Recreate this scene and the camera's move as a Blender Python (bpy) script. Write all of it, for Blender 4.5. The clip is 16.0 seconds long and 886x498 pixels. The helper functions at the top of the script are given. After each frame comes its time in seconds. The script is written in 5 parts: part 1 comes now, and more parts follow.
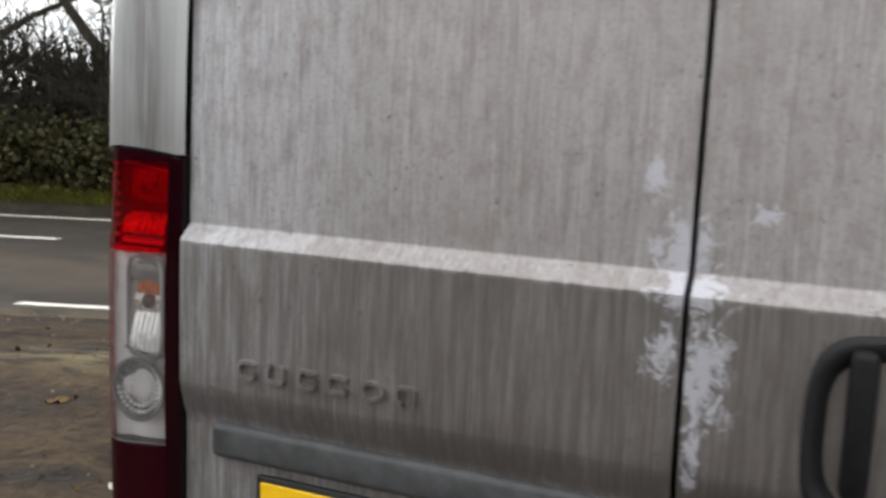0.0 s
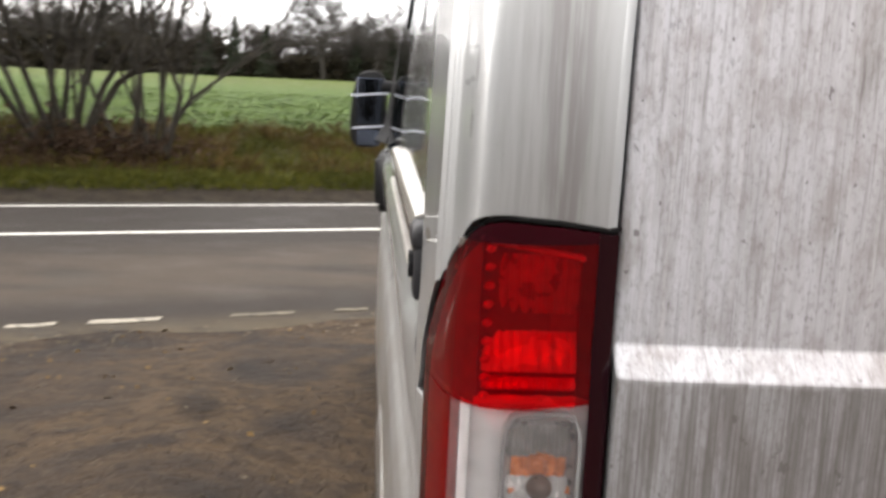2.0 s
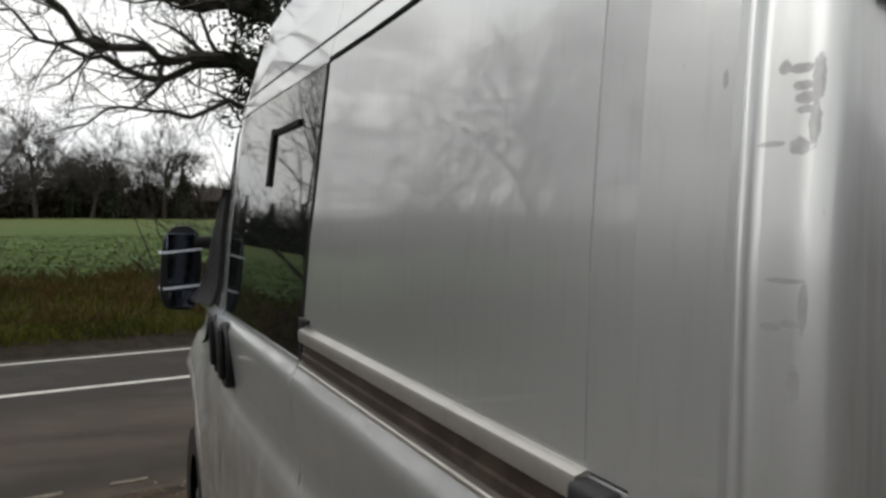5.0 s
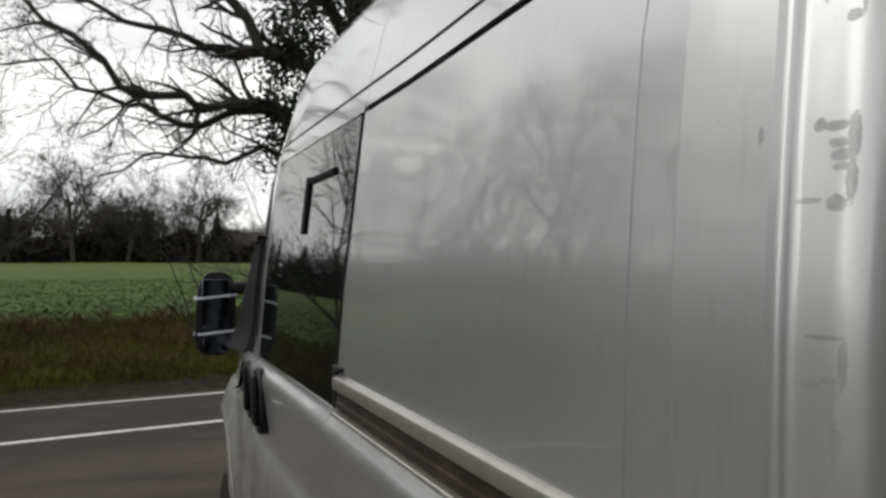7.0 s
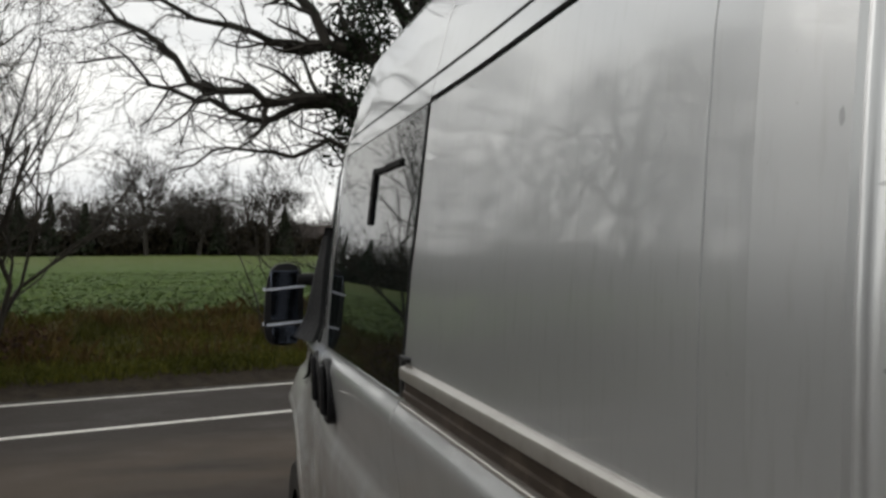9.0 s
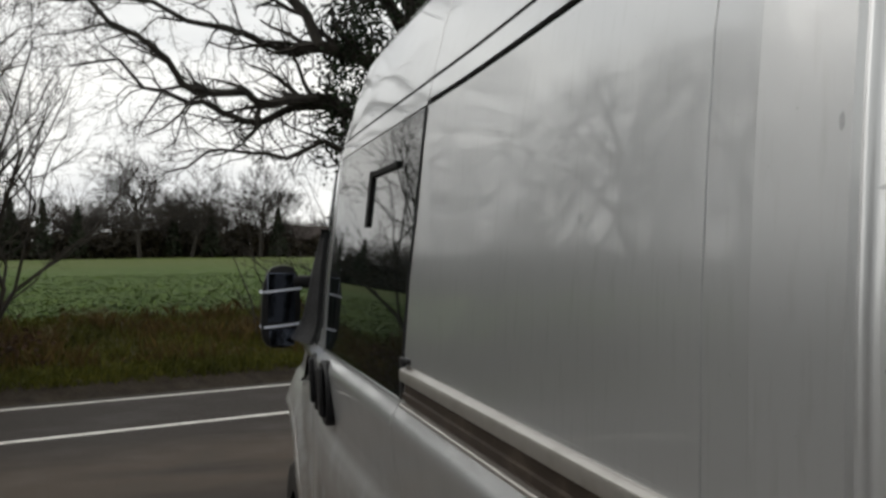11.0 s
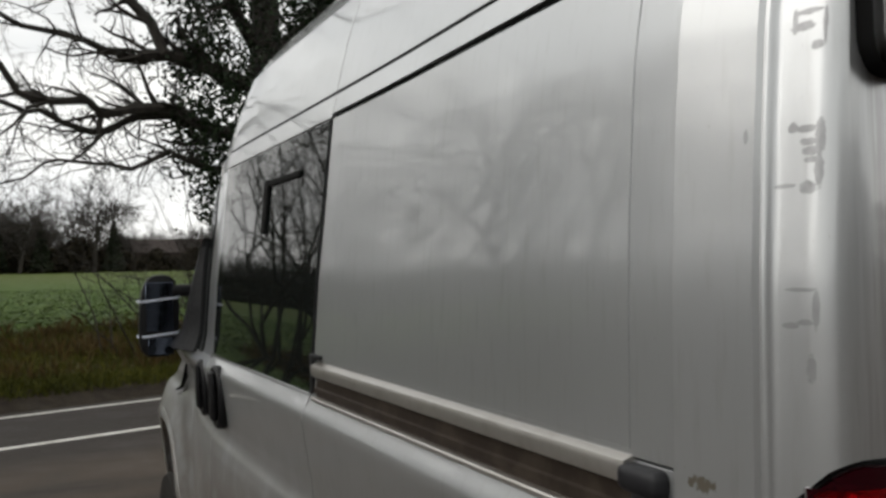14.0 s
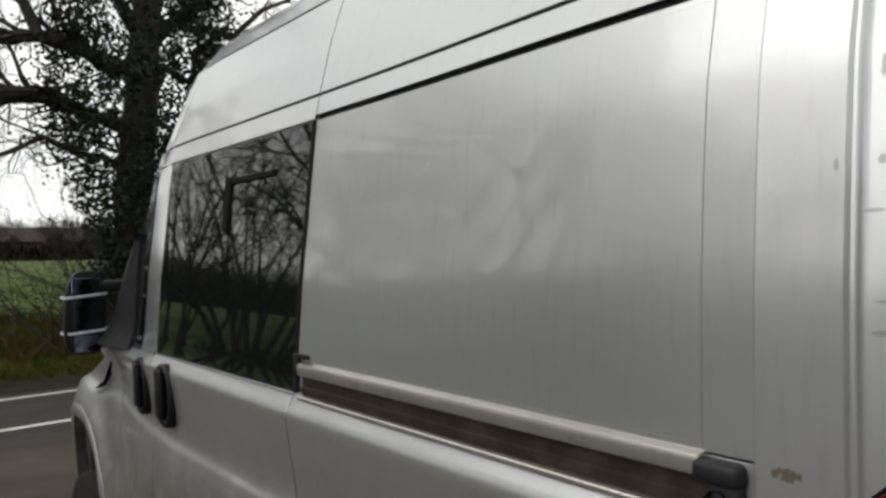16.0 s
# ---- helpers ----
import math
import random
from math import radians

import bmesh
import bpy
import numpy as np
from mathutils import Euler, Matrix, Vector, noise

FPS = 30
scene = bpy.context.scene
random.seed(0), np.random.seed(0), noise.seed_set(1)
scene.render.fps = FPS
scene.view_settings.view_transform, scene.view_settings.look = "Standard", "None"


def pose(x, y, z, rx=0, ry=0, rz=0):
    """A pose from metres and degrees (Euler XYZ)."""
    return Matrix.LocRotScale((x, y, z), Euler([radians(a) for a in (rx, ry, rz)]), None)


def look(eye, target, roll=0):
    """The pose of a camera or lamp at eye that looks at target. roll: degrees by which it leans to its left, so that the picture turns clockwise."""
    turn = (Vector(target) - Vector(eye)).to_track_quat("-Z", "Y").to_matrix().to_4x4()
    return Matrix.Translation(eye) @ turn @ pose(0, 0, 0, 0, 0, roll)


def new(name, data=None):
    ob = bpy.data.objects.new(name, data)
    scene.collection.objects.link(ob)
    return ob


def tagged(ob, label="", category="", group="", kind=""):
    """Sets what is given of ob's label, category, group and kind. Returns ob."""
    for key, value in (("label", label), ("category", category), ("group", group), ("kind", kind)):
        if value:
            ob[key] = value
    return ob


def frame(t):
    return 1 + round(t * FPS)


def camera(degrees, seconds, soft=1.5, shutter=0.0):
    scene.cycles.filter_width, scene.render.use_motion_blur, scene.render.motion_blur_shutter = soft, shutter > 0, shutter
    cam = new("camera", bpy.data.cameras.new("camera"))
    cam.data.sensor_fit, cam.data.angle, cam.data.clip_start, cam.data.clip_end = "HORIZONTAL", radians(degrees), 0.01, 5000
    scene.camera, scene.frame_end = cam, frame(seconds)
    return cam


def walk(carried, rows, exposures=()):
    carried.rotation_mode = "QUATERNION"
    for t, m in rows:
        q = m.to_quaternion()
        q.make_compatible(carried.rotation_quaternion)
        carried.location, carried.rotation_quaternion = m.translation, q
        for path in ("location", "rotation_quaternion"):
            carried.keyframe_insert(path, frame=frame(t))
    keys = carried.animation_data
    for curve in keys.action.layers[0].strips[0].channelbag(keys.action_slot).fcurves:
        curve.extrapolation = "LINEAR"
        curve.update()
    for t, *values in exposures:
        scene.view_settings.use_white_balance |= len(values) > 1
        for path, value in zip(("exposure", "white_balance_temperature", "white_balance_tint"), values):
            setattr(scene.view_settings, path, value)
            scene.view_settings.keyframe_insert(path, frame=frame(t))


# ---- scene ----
cam = camera(50.0, 16.0, soft=2.9, shutter=0.25)
PATH = [
    (0, (0.168, -1.28, 1.516), (-0.613, 0.541, 1.246), 2.4),
    (0.5, (-0.203, -1.189, 1.523), (-0.914, 0.641, 1.138), 5.9),
    (1, (-0.52, -1.077, 1.512), (-0.952, 0.783, 0.918), 3.2),
    (1.5, (-0.812, -0.964, 1.514), (-0.968, 0.987, 1.1), 1.4),
    (2, (-1.085, -0.86, 1.561), (-0.922, 1.105, 1.224), 3.0),
    (2.5, (-1.29, -0.761, 1.594), (-0.643, 1.116, 1.35), -1.1),
    (3, (-1.322, -0.623, 1.61), (-0.667, 1.254, 1.39), -2.5),
    (3.5, (-1.369, -0.532, 1.627), (-0.714, 1.352, 1.484), 1.6),
    (3.7, (-1.386, -0.524, 1.633), (-0.669, 1.338, 1.511), 0.4),
    (6, (-1.434, -0.51, 1.641), (-0.756, 1.371, 1.614), 0.1),
    (6.5, (-1.435, -0.516, 1.646), (-0.763, 1.367, 1.651), -0.2),
    (7, (-1.436, -0.517, 1.646), (-0.799, 1.379, 1.676), 0.2),
    (7.5, (-1.44, -0.519, 1.647), (-0.832, 1.386, 1.681), -0.3),
    (8, (-1.437, -0.531, 1.644), (-0.85, 1.38, 1.676), -0.3),
    (8.5, (-1.437, -0.504, 1.648), (-0.904, 1.424, 1.664), -0.6),
    (9, (-1.436, -0.51, 1.641), (-0.931, 1.425, 1.655), 0.1),
    (11.5, (-1.45, -0.519, 1.646), (-0.93, 1.412, 1.661), -0.5),
    (12, (-1.458, -0.524, 1.636), (-0.905, 1.398, 1.667), 0.0),
    (12.5, (-1.499, -0.529, 1.644), (-0.853, 1.364, 1.673), -0.3),
    (13, (-1.551, -0.521, 1.637), (-0.781, 1.325, 1.645), -0.4),
    (13.5, (-1.593, -0.549, 1.636), (-0.803, 1.288, 1.667), -1.3),
    (14, (-1.621, -0.627, 1.627), (-0.797, 1.195, 1.659), -1.3),
    (14.5, (-1.664, -0.663, 1.629), (-0.835, 1.157, 1.61), 0.2),
    (15, (-1.76, -0.623, 1.642), (-0.815, 1.139, 1.621), -0.7),
    (15.5, (-1.844, -0.566, 1.65), (-0.827, 1.156, 1.648), -1.6),
    (16, (-1.866, -0.561, 1.654), (-0.807, 1.136, 1.662), -1.0),
]

walk(cam, [(t, look(eye, target, roll)) for t, eye, target, roll in PATH],
     exposures=[(0.0, 1.03, 6500, 9), (0.5, 1.2, 6650, 12), (1.0, 1.33, 6800, 14), (1.5, 1.58, 6800, 14), (2.0, 1.68, 6750, 13), (2.5, 1.5, 6600, 11), (3.0, 1.05, 6500, 9), (3.7, 0.4, 6500, 9), (5.8, 0.2, 6600, 9), (7.0, 0.12, 6600, 9), (9.0, 0.02, 6600, 9), (12.0, 0.02, 6600, 9), (14.0, 0.1, 6600, 9), (16.0, 0.2, 6600, 9)])

# ---- world and light: a bright overcast winter sky ----
world = bpy.data.worlds.new("overcast")
world.use_nodes = True
scene.world = world
wt = world.node_tree
bg = wt.nodes["Background"]
sky = wt.nodes.new("ShaderNodeTexSky")
sky.sky_type = "NISHITA"
sky.sun_disc = False
sky.sun_elevation, sky.sun_rotation = radians(28), radians(293)
grey = wt.nodes.new("ShaderNodeRGBToBW")
wt.links.new(sky.outputs[0], grey.inputs[0])
wco = wt.nodes.new("ShaderNodeTexCoord")
wmap = wt.nodes.new("ShaderNodeMapping")
wmap.inputs["Scale"].default_value = (1.6, 1.6, 5.5)
wt.links.new(wco.outputs["Generated"], wmap.inputs[0])
cloud = wt.nodes.new("ShaderNodeTexNoise")
cloud.inputs["Scale"].default_value, cloud.inputs["Detail"].default_value = 1.7, 5
wt.links.new(wmap.outputs[0], cloud.inputs[0])
cr = wt.nodes.new("ShaderNodeValToRGB")
cr.color_ramp.elements[0].position, cr.color_ramp.elements[0].color = 0.34, (8.0, 8.2, 8.4, 1)
cr.color_ramp.elements[1].position, cr.color_ramp.elements[1].color = 0.62, (11.6, 11.6, 11.4, 1)
wt.links.new(cloud.outputs[0], cr.inputs[0])
wmix = wt.nodes.new("ShaderNodeMix")
wmix.data_type = "RGBA"
wmix.inputs[0].default_value = 0.9
wt.links.new(grey.outputs[0], wmix.inputs[6])
wt.links.new(cr.outputs[0], wmix.inputs[7])
wt.links.new(wmix.outputs[2], bg.inputs[0])
bg.inputs[1].default_value = 0.105
sun = new("sun", bpy.data.lights.new("sun", "SUN"))
sun.data.energy, sun.data.angle, sun.data.color = 0.85, radians(50), (1.0, 0.96, 0.92)
sun.matrix_world = look((-12, 5, 7), (0, 0, 0))


# ---- materials ----
class Mat:
    """A small builder of node materials in world metres."""

    def __init__(self, name):
        self.m = bpy.data.materials.new(name)
        self.m.use_nodes = True
        self.t = self.m.node_tree
        self.b = self.t.nodes["Principled BSDF"]
        self.pos = self.t.nodes.new("ShaderNodeNewGeometry").outputs["Position"]

    def n(self, kind):
        return self.t.nodes.new(kind)

    def put(self, sock, v):
        if isinstance(v, bpy.types.NodeSocket):
            self.t.links.new(v, sock)
        elif isinstance(v, (tuple, list)):
            sock.default_value = (*v, 1) if len(v) == 3 and len(sock.default_value) == 4 else v
        else:
            sock.default_value = v

    def noise(self, scale, detail=4, rough=0.55, dist=0.0):
        x = self.n("ShaderNodeTexNoise")
        x.inputs["Scale"].default_value = 1.0
        x.inputs["Detail"].default_value, x.inputs["Roughness"].default_value, x.inputs["Distortion"].default_value = detail, rough, dist
        mp = self.n("ShaderNodeMapping")
        mp.inputs["Scale"].default_value = scale if isinstance(scale, tuple) else (scale,) * 3
        self.put(mp.inputs[0], self.pos)
        self.put(x.inputs[0], mp.outputs[0])
        return x.outputs[0]

    def ramp(self, fac, *stops):
        r = self.n("ShaderNodeValToRGB")
        e = r.color_ramp.elements
        while len(e) < len(stops):
            e.new(0.5)
        for k, (p, c) in enumerate(stops):
            e[k].position = p
            e[k].color = (*c, 1) if isinstance(c, tuple) else (c, c, c, 1)
        self.put(r.inputs[0], fac)
        return r.outputs[0]

    def mix(self, fac, a, b, mode="MIX"):
        x = self.n("ShaderNodeMix")
        x.data_type, x.blend_type = "RGBA", mode
        self.put(x.inputs[0], fac)
        self.put(x.inputs[6], a)
        self.put(x.inputs[7], b)
        return x.outputs[2]

    def math(self, op, a, b=0.0, clamp=False):
        x = self.n("ShaderNodeMath")
        x.operation, x.use_clamp = op, clamp
        self.put(x.inputs[0], a)
        self.put(x.inputs[1], b)
        return x.outputs[0]

    def axis(self, k):
        x = self.n("ShaderNodeSeparateXYZ")
        self.put(x.inputs[0], self.pos)
        return x.outputs[k]

    def span(self, v, lo, hi):
        """0 at lo to 1 at hi."""
        x = self.n("ShaderNodeMapRange")
        x.interpolation_type = "SMOOTHSTEP"
        self.put(x.inputs[0], v)
        x.inputs[1].default_value, x.inputs[2].default_value = lo, hi
        return x.outputs[0]

    def spot(self, centre, size):
        """1 at a place, falling to 0 at the given half sizes."""
        a = self.n("ShaderNodeVectorMath")
        a.operation = "SUBTRACT"
        self.put(a.inputs[0], self.pos)
        a.inputs[1].default_value = centre
        d = self.n("ShaderNodeVectorMath")
        d.operation = "DIVIDE"
        self.put(d.inputs[0], a.outputs[0])
        d.inputs[1].default_value = size
        k = self.n("ShaderNodeVectorMath")
        k.operation = "LENGTH"
        self.put(k.inputs[0], d.outputs[0])
        return self.math("SUBTRACT", 1.0, k.outputs["Value"], True)

    def bump(self, h, strength=0.3, dist=0.01):
        x = self.n("ShaderNodeBump")
        x.inputs["Strength"].default_value, x.inputs["Distance"].default_value = strength, dist
        self.put(x.inputs["Height"], h)
        self.put(self.b.inputs["Normal"], x.outputs[0])

    def set(self, **kw):
        for k, v in kw.items():
            self.put(self.b.inputs[{"col": "Base Color", "rough": "Roughness", "metal": "Metallic", "coat": "Coat Weight",
                                    "coat_rough": "Coat Roughness", "spec": "Specular IOR Level"}[k]], v)
        return self.m


def plain(name, col, rough=0.5, metal=0.0, grain=60.0, vary=0.25, coat=0.0, spec=0.5):
    k = Mat(name)
    a = k.noise(grain, 3)
    lo, hi = tuple(c * (1 - vary) for c in col), tuple(min(1, c * (1 + vary)) for c in col)
    k.bump(a, 0.08, 0.002)
    return k.set(col=k.ramp(a, (0.3, lo), (0.7, hi)), rough=k.ramp(a, (0.3, max(0.02, rough - 0.08)), (0.7, min(1, rough + 0.08))), metal=metal, coat=coat, spec=spec)


def paint_clean():
    k = Mat("silver_paint")
    dust = k.noise(3.0, 4)
    fine = k.noise((70, 70, 9), 3)
    col = k.mix(k.math("MULTIPLY", k.span(dust, 0.45, 0.75), 0.35), (0.515, 0.527, 0.532), (0.475, 0.485, 0.483))
    col = k.mix(k.math("MULTIPLY", k.span(fine, 0.52, 0.8), 0.22), col, (0.30, 0.29, 0.27))
    # grime towards the sill, also painting in the dark of the reflected ground
    low = k.math("MULTIPLY", k.span(k.axis(2), 1.32, 0.75), k.span(k.noise(7.0, 5), 0.25, 0.6))
    col = k.mix(k.math("MULTIPLY", low, 0.7), col, (0.24, 0.20, 0.16))
    # smudges on the corner pillar, scrape and stain beside the lamp
    marks = None
    strokes = ((0.40, 0.95, 1.843, 0.003), (0.35, 0.80, 1.8305, 0.0045), (0.93, 0.97, 1.830, 0.020), (0.72, 0.92, 1.812, 0.0045), (0.38, 0.43, 1.836, 0.012),
               (0.36, 0.50, 1.7405, 0.005), (0.48, 0.86, 1.7385, 0.0035), (0.86, 0.98, 1.730, 0.018), (0.58, 0.88, 1.727, 0.0035), (0.62, 0.90, 1.719, 0.0045), (0.66, 0.90, 1.711, 0.003), (0.85, 0.96, 1.701, 0.016),
               (0.56, 0.86, 1.687, 0.006), (0.10, 0.50, 1.6895, 0.002), (0.30, 0.90, 1.5975, 0.002), (0.84, 0.92, 1.581, 0.018), (0.25, 0.55, 1.566, 0.003), (0.55, 0.85, 1.569, 0.003), (0.72, 0.86, 1.529, 0.014))
    for f0, f1, z, hz in strokes:
        q = k.spot((-0.990, 0.033 - 0.026 * (f0 + f1), z), (0.045, 0.030 * (f1 - f0) + 0.002, hz * 1.25))
        marks = q if marks is None else k.math("MAXIMUM", marks, q)
    marks = k.math("MAXIMUM", marks, k.spot((-1.0, 0.052, 1.738), (0.06, 0.004, 0.009)))
    scr = k.math("MULTIPLY", k.math("SUBTRACT", k.noise((40, 70, 110), 3, 0.6, 1.6), 0.5), 0.8)
    mk = k.math("MULTIPLY", k.span(k.math("ADD", marks, scr), 0.12, 0.34), k.span(marks, 0.0, 0.12))
    col = k.mix(k.math("MULTIPLY", mk, k.math("ADD", 0.25, k.math("MULTIPLY", k.noise((60, 90, 90), 3), 0.5))), col, (0.13, 0.125, 0.13))
    # road spray dried in runs on the faces turned to the rear
    back = k.math("MULTIPLY", k.span(k.axis(1), -0.010, -0.024), k.math("ADD", 0.25, k.math("MULTIPLY", k.span(k.noise((75, 20, 4), 5, 0.65), 0.40, 0.62), 0.5)))
    col = k.mix(k.math("MULTIPLY", back, k.span(k.axis(0), -1.0, -0.90)), col, (0.22, 0.20, 0.195))
    # thin scratches and dust specks
    speck = k.span(k.noise((160, 160, 120), 3, 0.7), 0.70, 0.76)
    col = k.mix(k.math("MULTIPLY", speck, 0.4), col, (0.20, 0.18, 0.16))
    st = k.span(k.math("MULTIPLY", k.math("POWER", k.spot((-1.01, 0.108, 1.410), (0.06, 0.030, 0.013)), 0.6), k.noise(150, 3)), 0.24, 0.34)
    col = k.mix(k.math("MULTIPLY", st, 0.75), col, (0.17, 0.13, 0.07))
    film = k.span(k.math("ADD", k.axis(2), k.math("MULTIPLY", k.noise(6, 4), 0.10)), 1.42, 1.20)
    k.bump(k.noise((1.6, 1.9, 1.5), 2), 0.10, 0.02)
    return k.set(col=col, metal=k.math("SUBTRACT", 0.73, k.math("MULTIPLY", mk, 0.45)),
                 rough=k.math("ADD", k.ramp(dust, (0.3, 0.295), (0.7, 0.35)), k.math("MULTIPLY", film, 0.08)), coat=k.math("SUBTRACT", 1.0, k.math("MULTIPLY", film, 0.35)),
                 coat_rough=k.ramp(dust, (0.3, 0.03), (0.7, 0.07)))


def paint_dirty():
    k = Mat("dirty_silver_paint")
    streak = k.noise((58, 20, 6.5), 5, 0.68, 0.25)
    thin = k.noise((190, 40, 16), 3, 0.6)
    film = k.noise((9, 9, 4), 5)
    x, z = k.axis(0), k.axis(2)
    side = k.span(x, -0.86, -0.35)
    col = k.mix(k.span(film, 0.3, 0.7), (0.319, 0.295, 0.296), (0.382, 0.357, 0.362))
    clean = k.mix(k.span(streak, 0.38, 0.62), (0.497, 0.497, 0.526), (0.373, 0.365, 0.376))
    col = k.mix(k.math("MULTIPLY", side, 0.95), clean, col)
    drip = k.math("MULTIPLY", k.span(streak, 0.52, 0.72), k.span(thin, 0.40, 0.62))
    col = k.mix(k.math("MULTIPLY", drip, 0.78), col, (0.105, 0.094, 0.088))
    run = k.noise((300, 60, 5), 4, 0.65)
    col = k.mix(k.math("MULTIPLY", k.span(run, 0.5, 0.68), 0.42), col, (0.14, 0.125, 0.115))
    col = k.mix(k.math("MULTIPLY", k.span(k.noise((210, 50, 4), 4, 0.6), 0.54, 0.7), 0.4), col, (0.56, 0.55, 0.56))
    pale = k.math("MULTIPLY", k.span(k.noise((120, 30, 7), 3), 0.52, 0.75), 0.35)
    col = k.mix(pale, col, (0.533, 0.511, 0.526))
    mott = k.noise((24, 24, 15), 5, 0.7)
    col = k.mix(k.math("MULTIPLY", k.span(mott, 0.46, 0.66), 0.38), col, (0.20, 0.165, 0.15))
    grit = k.noise((230, 100, 130), 3, 0.6)
    col = k.mix(k.math("MULTIPLY", k.span(grit, 0.5, 0.68), 0.35), col, (0.17, 0.15, 0.14))
    fleck = k.math("MAXIMUM", k.span(k.noise((55, 55, 38), 3, 0.7), 0.665, 0.70), k.math("MULTIPLY", k.span(k.noise((130, 60, 60), 4, 0.75), 0.58, 0.70), 0.55))
    col = k.mix(k.math("MULTIPLY", fleck, 0.7), col, (0.080, 0.070, 0.066))
    # road spray below the ledge, with the mirrored ground's darkness painted in
    spray = k.math("MULTIPLY", k.span(k.math("ADD", z, k.math("MULTIPLY", k.noise((60, 10, 3), 3), 0.014)), 1.312, 1.302), k.math("ADD", k.math("ADD", k.math("MULTIPLY", k.span(streak, 0.38, 0.58), 0.18), k.math("MULTIPLY", k.span(run, 0.36, 0.6), 0.26)), k.math("ADD", 0.38, k.math("MULTIPLY", side, 0.17))))
    col = k.mix(spray, col, (0.120, 0.107, 0.099))
    # step that faces down: its shade darkened into the colour
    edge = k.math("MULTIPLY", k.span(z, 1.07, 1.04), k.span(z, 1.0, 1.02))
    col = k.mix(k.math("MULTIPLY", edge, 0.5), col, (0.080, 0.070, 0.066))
    # white residue that ran down along the meeting edges of the doors
    w = None
    for x0, z0, hx, hz in ((-0.035, 1.355, 0.075, 0.085), (-0.012, 1.302, 0.105, 0.050), (0.012, 1.20, 0.062, 0.150), (-0.045, 1.22, 0.045, 0.07), (-0.075, 1.45, 0.030, 0.055), (0.002, 1.10, 0.020, 0.12), (0.07, 1.41, 0.035, 0.03)):
        q = k.math("POWER", k.spot((x0, 0, z0), (hx, 0.176, hz)), 0.8)
        w = q if w is None else k.math("MAXIMUM", w, q)
    wm = k.span(k.math("ADD", w, k.math("MULTIPLY", k.math("SUBTRACT", k.noise((48, 48, 36), 6, 0.75, 0.9), 0.5), 2.3)), 0.50, 0.78)
    col = k.mix(k.math("MULTIPLY", wm, 0.8), col, (0.551, 0.555, 0.620))
    k.bump(k.math("ADD", k.noise((120, 60, 50), 4), k.math("MULTIPLY", wm, 0.8)), 0.18, 0.004)
    return k.set(col=col, metal=k.math("SUBTRACT", 0.42, k.math("MULTIPLY", drip, 0.3)), rough=k.ramp(film, (0.3, 0.42), (0.7, 0.6)), coat=0.25, coat_rough=0.35)


def clear_over(name, tint, gloss_rough=0.03, ior=1.5, body=None, fill=0.0):
    """A tinted pane: what lies behind shows through, gloss at the surface."""
    k = Mat(name)
    tr, gl, mx, fr = k.n("ShaderNodeBsdfTransparent"), k.n("ShaderNodeBsdfGlossy"), k.n("ShaderNodeMixShader"), k.n("ShaderNodeFresnel")
    tr.inputs[0].default_value = (*tint, 1)
    gl.inputs["Roughness"].default_value = gloss_rough
    fr.inputs[0].default_value = ior
    k.put(mx.inputs[0], fr.outputs[0])
    inner = tr.outputs[0]
    if body is not None:
        df, m2 = k.n("ShaderNodeBsdfDiffuse"), k.n("ShaderNodeMixShader")
        df.inputs[0].default_value = (*body, 1)
        m2.inputs[0].default_value = fill
        k.put(m2.inputs[1], inner)
        k.put(m2.inputs[2], df.outputs[0])
        inner = m2.outputs[0]
    k.put(mx.inputs[1], inner)
    k.put(mx.inputs[2], gl.outputs[0])
    k.put(k.t.nodes["Material Output"].inputs[0], mx.outputs[0])
    return k.m


def brushed(name, col, rough):
    k = Mat(name)
    a = k.noise((90, 1.2, 260), 3)
    d = k.noise(18, 5)
    k.bump(a, 0.01, 0.0003)
    return k.set(col=k.mix(k.math("MULTIPLY", k.span(d, 0.45, 0.7), 0.2), col, (0.22, 0.18, 0.14)), metal=0.85, rough=k.ramp(a, (0.3, rough - 0.02), (0.7, rough + 0.05)))


def bark(name, lo, hi):
    k = Mat(name)
    a = k.noise((9, 9, 3), 6, 0.65)
    k.bump(a, 0.6, 0.03)
    return k.set(col=k.ramp(a, (0.35, lo), (0.68, hi)), rough=0.9)


def leaf(name, lo, hi, rough=0.5):
    k = Mat(name)
    r = k.n("ShaderNodeNewGeometry").outputs["Random Per Island"]
    a = k.noise(0.5, 3)
    c = k.ramp(r, (0.0, lo), (1.0, hi))
    return k.set(col=k.mix(k.math("MULTIPLY", k.span(a, 0.4, 0.7), 0.5), c, tuple(v * 0.55 for v in lo)), rough=rough, spec=0.15)


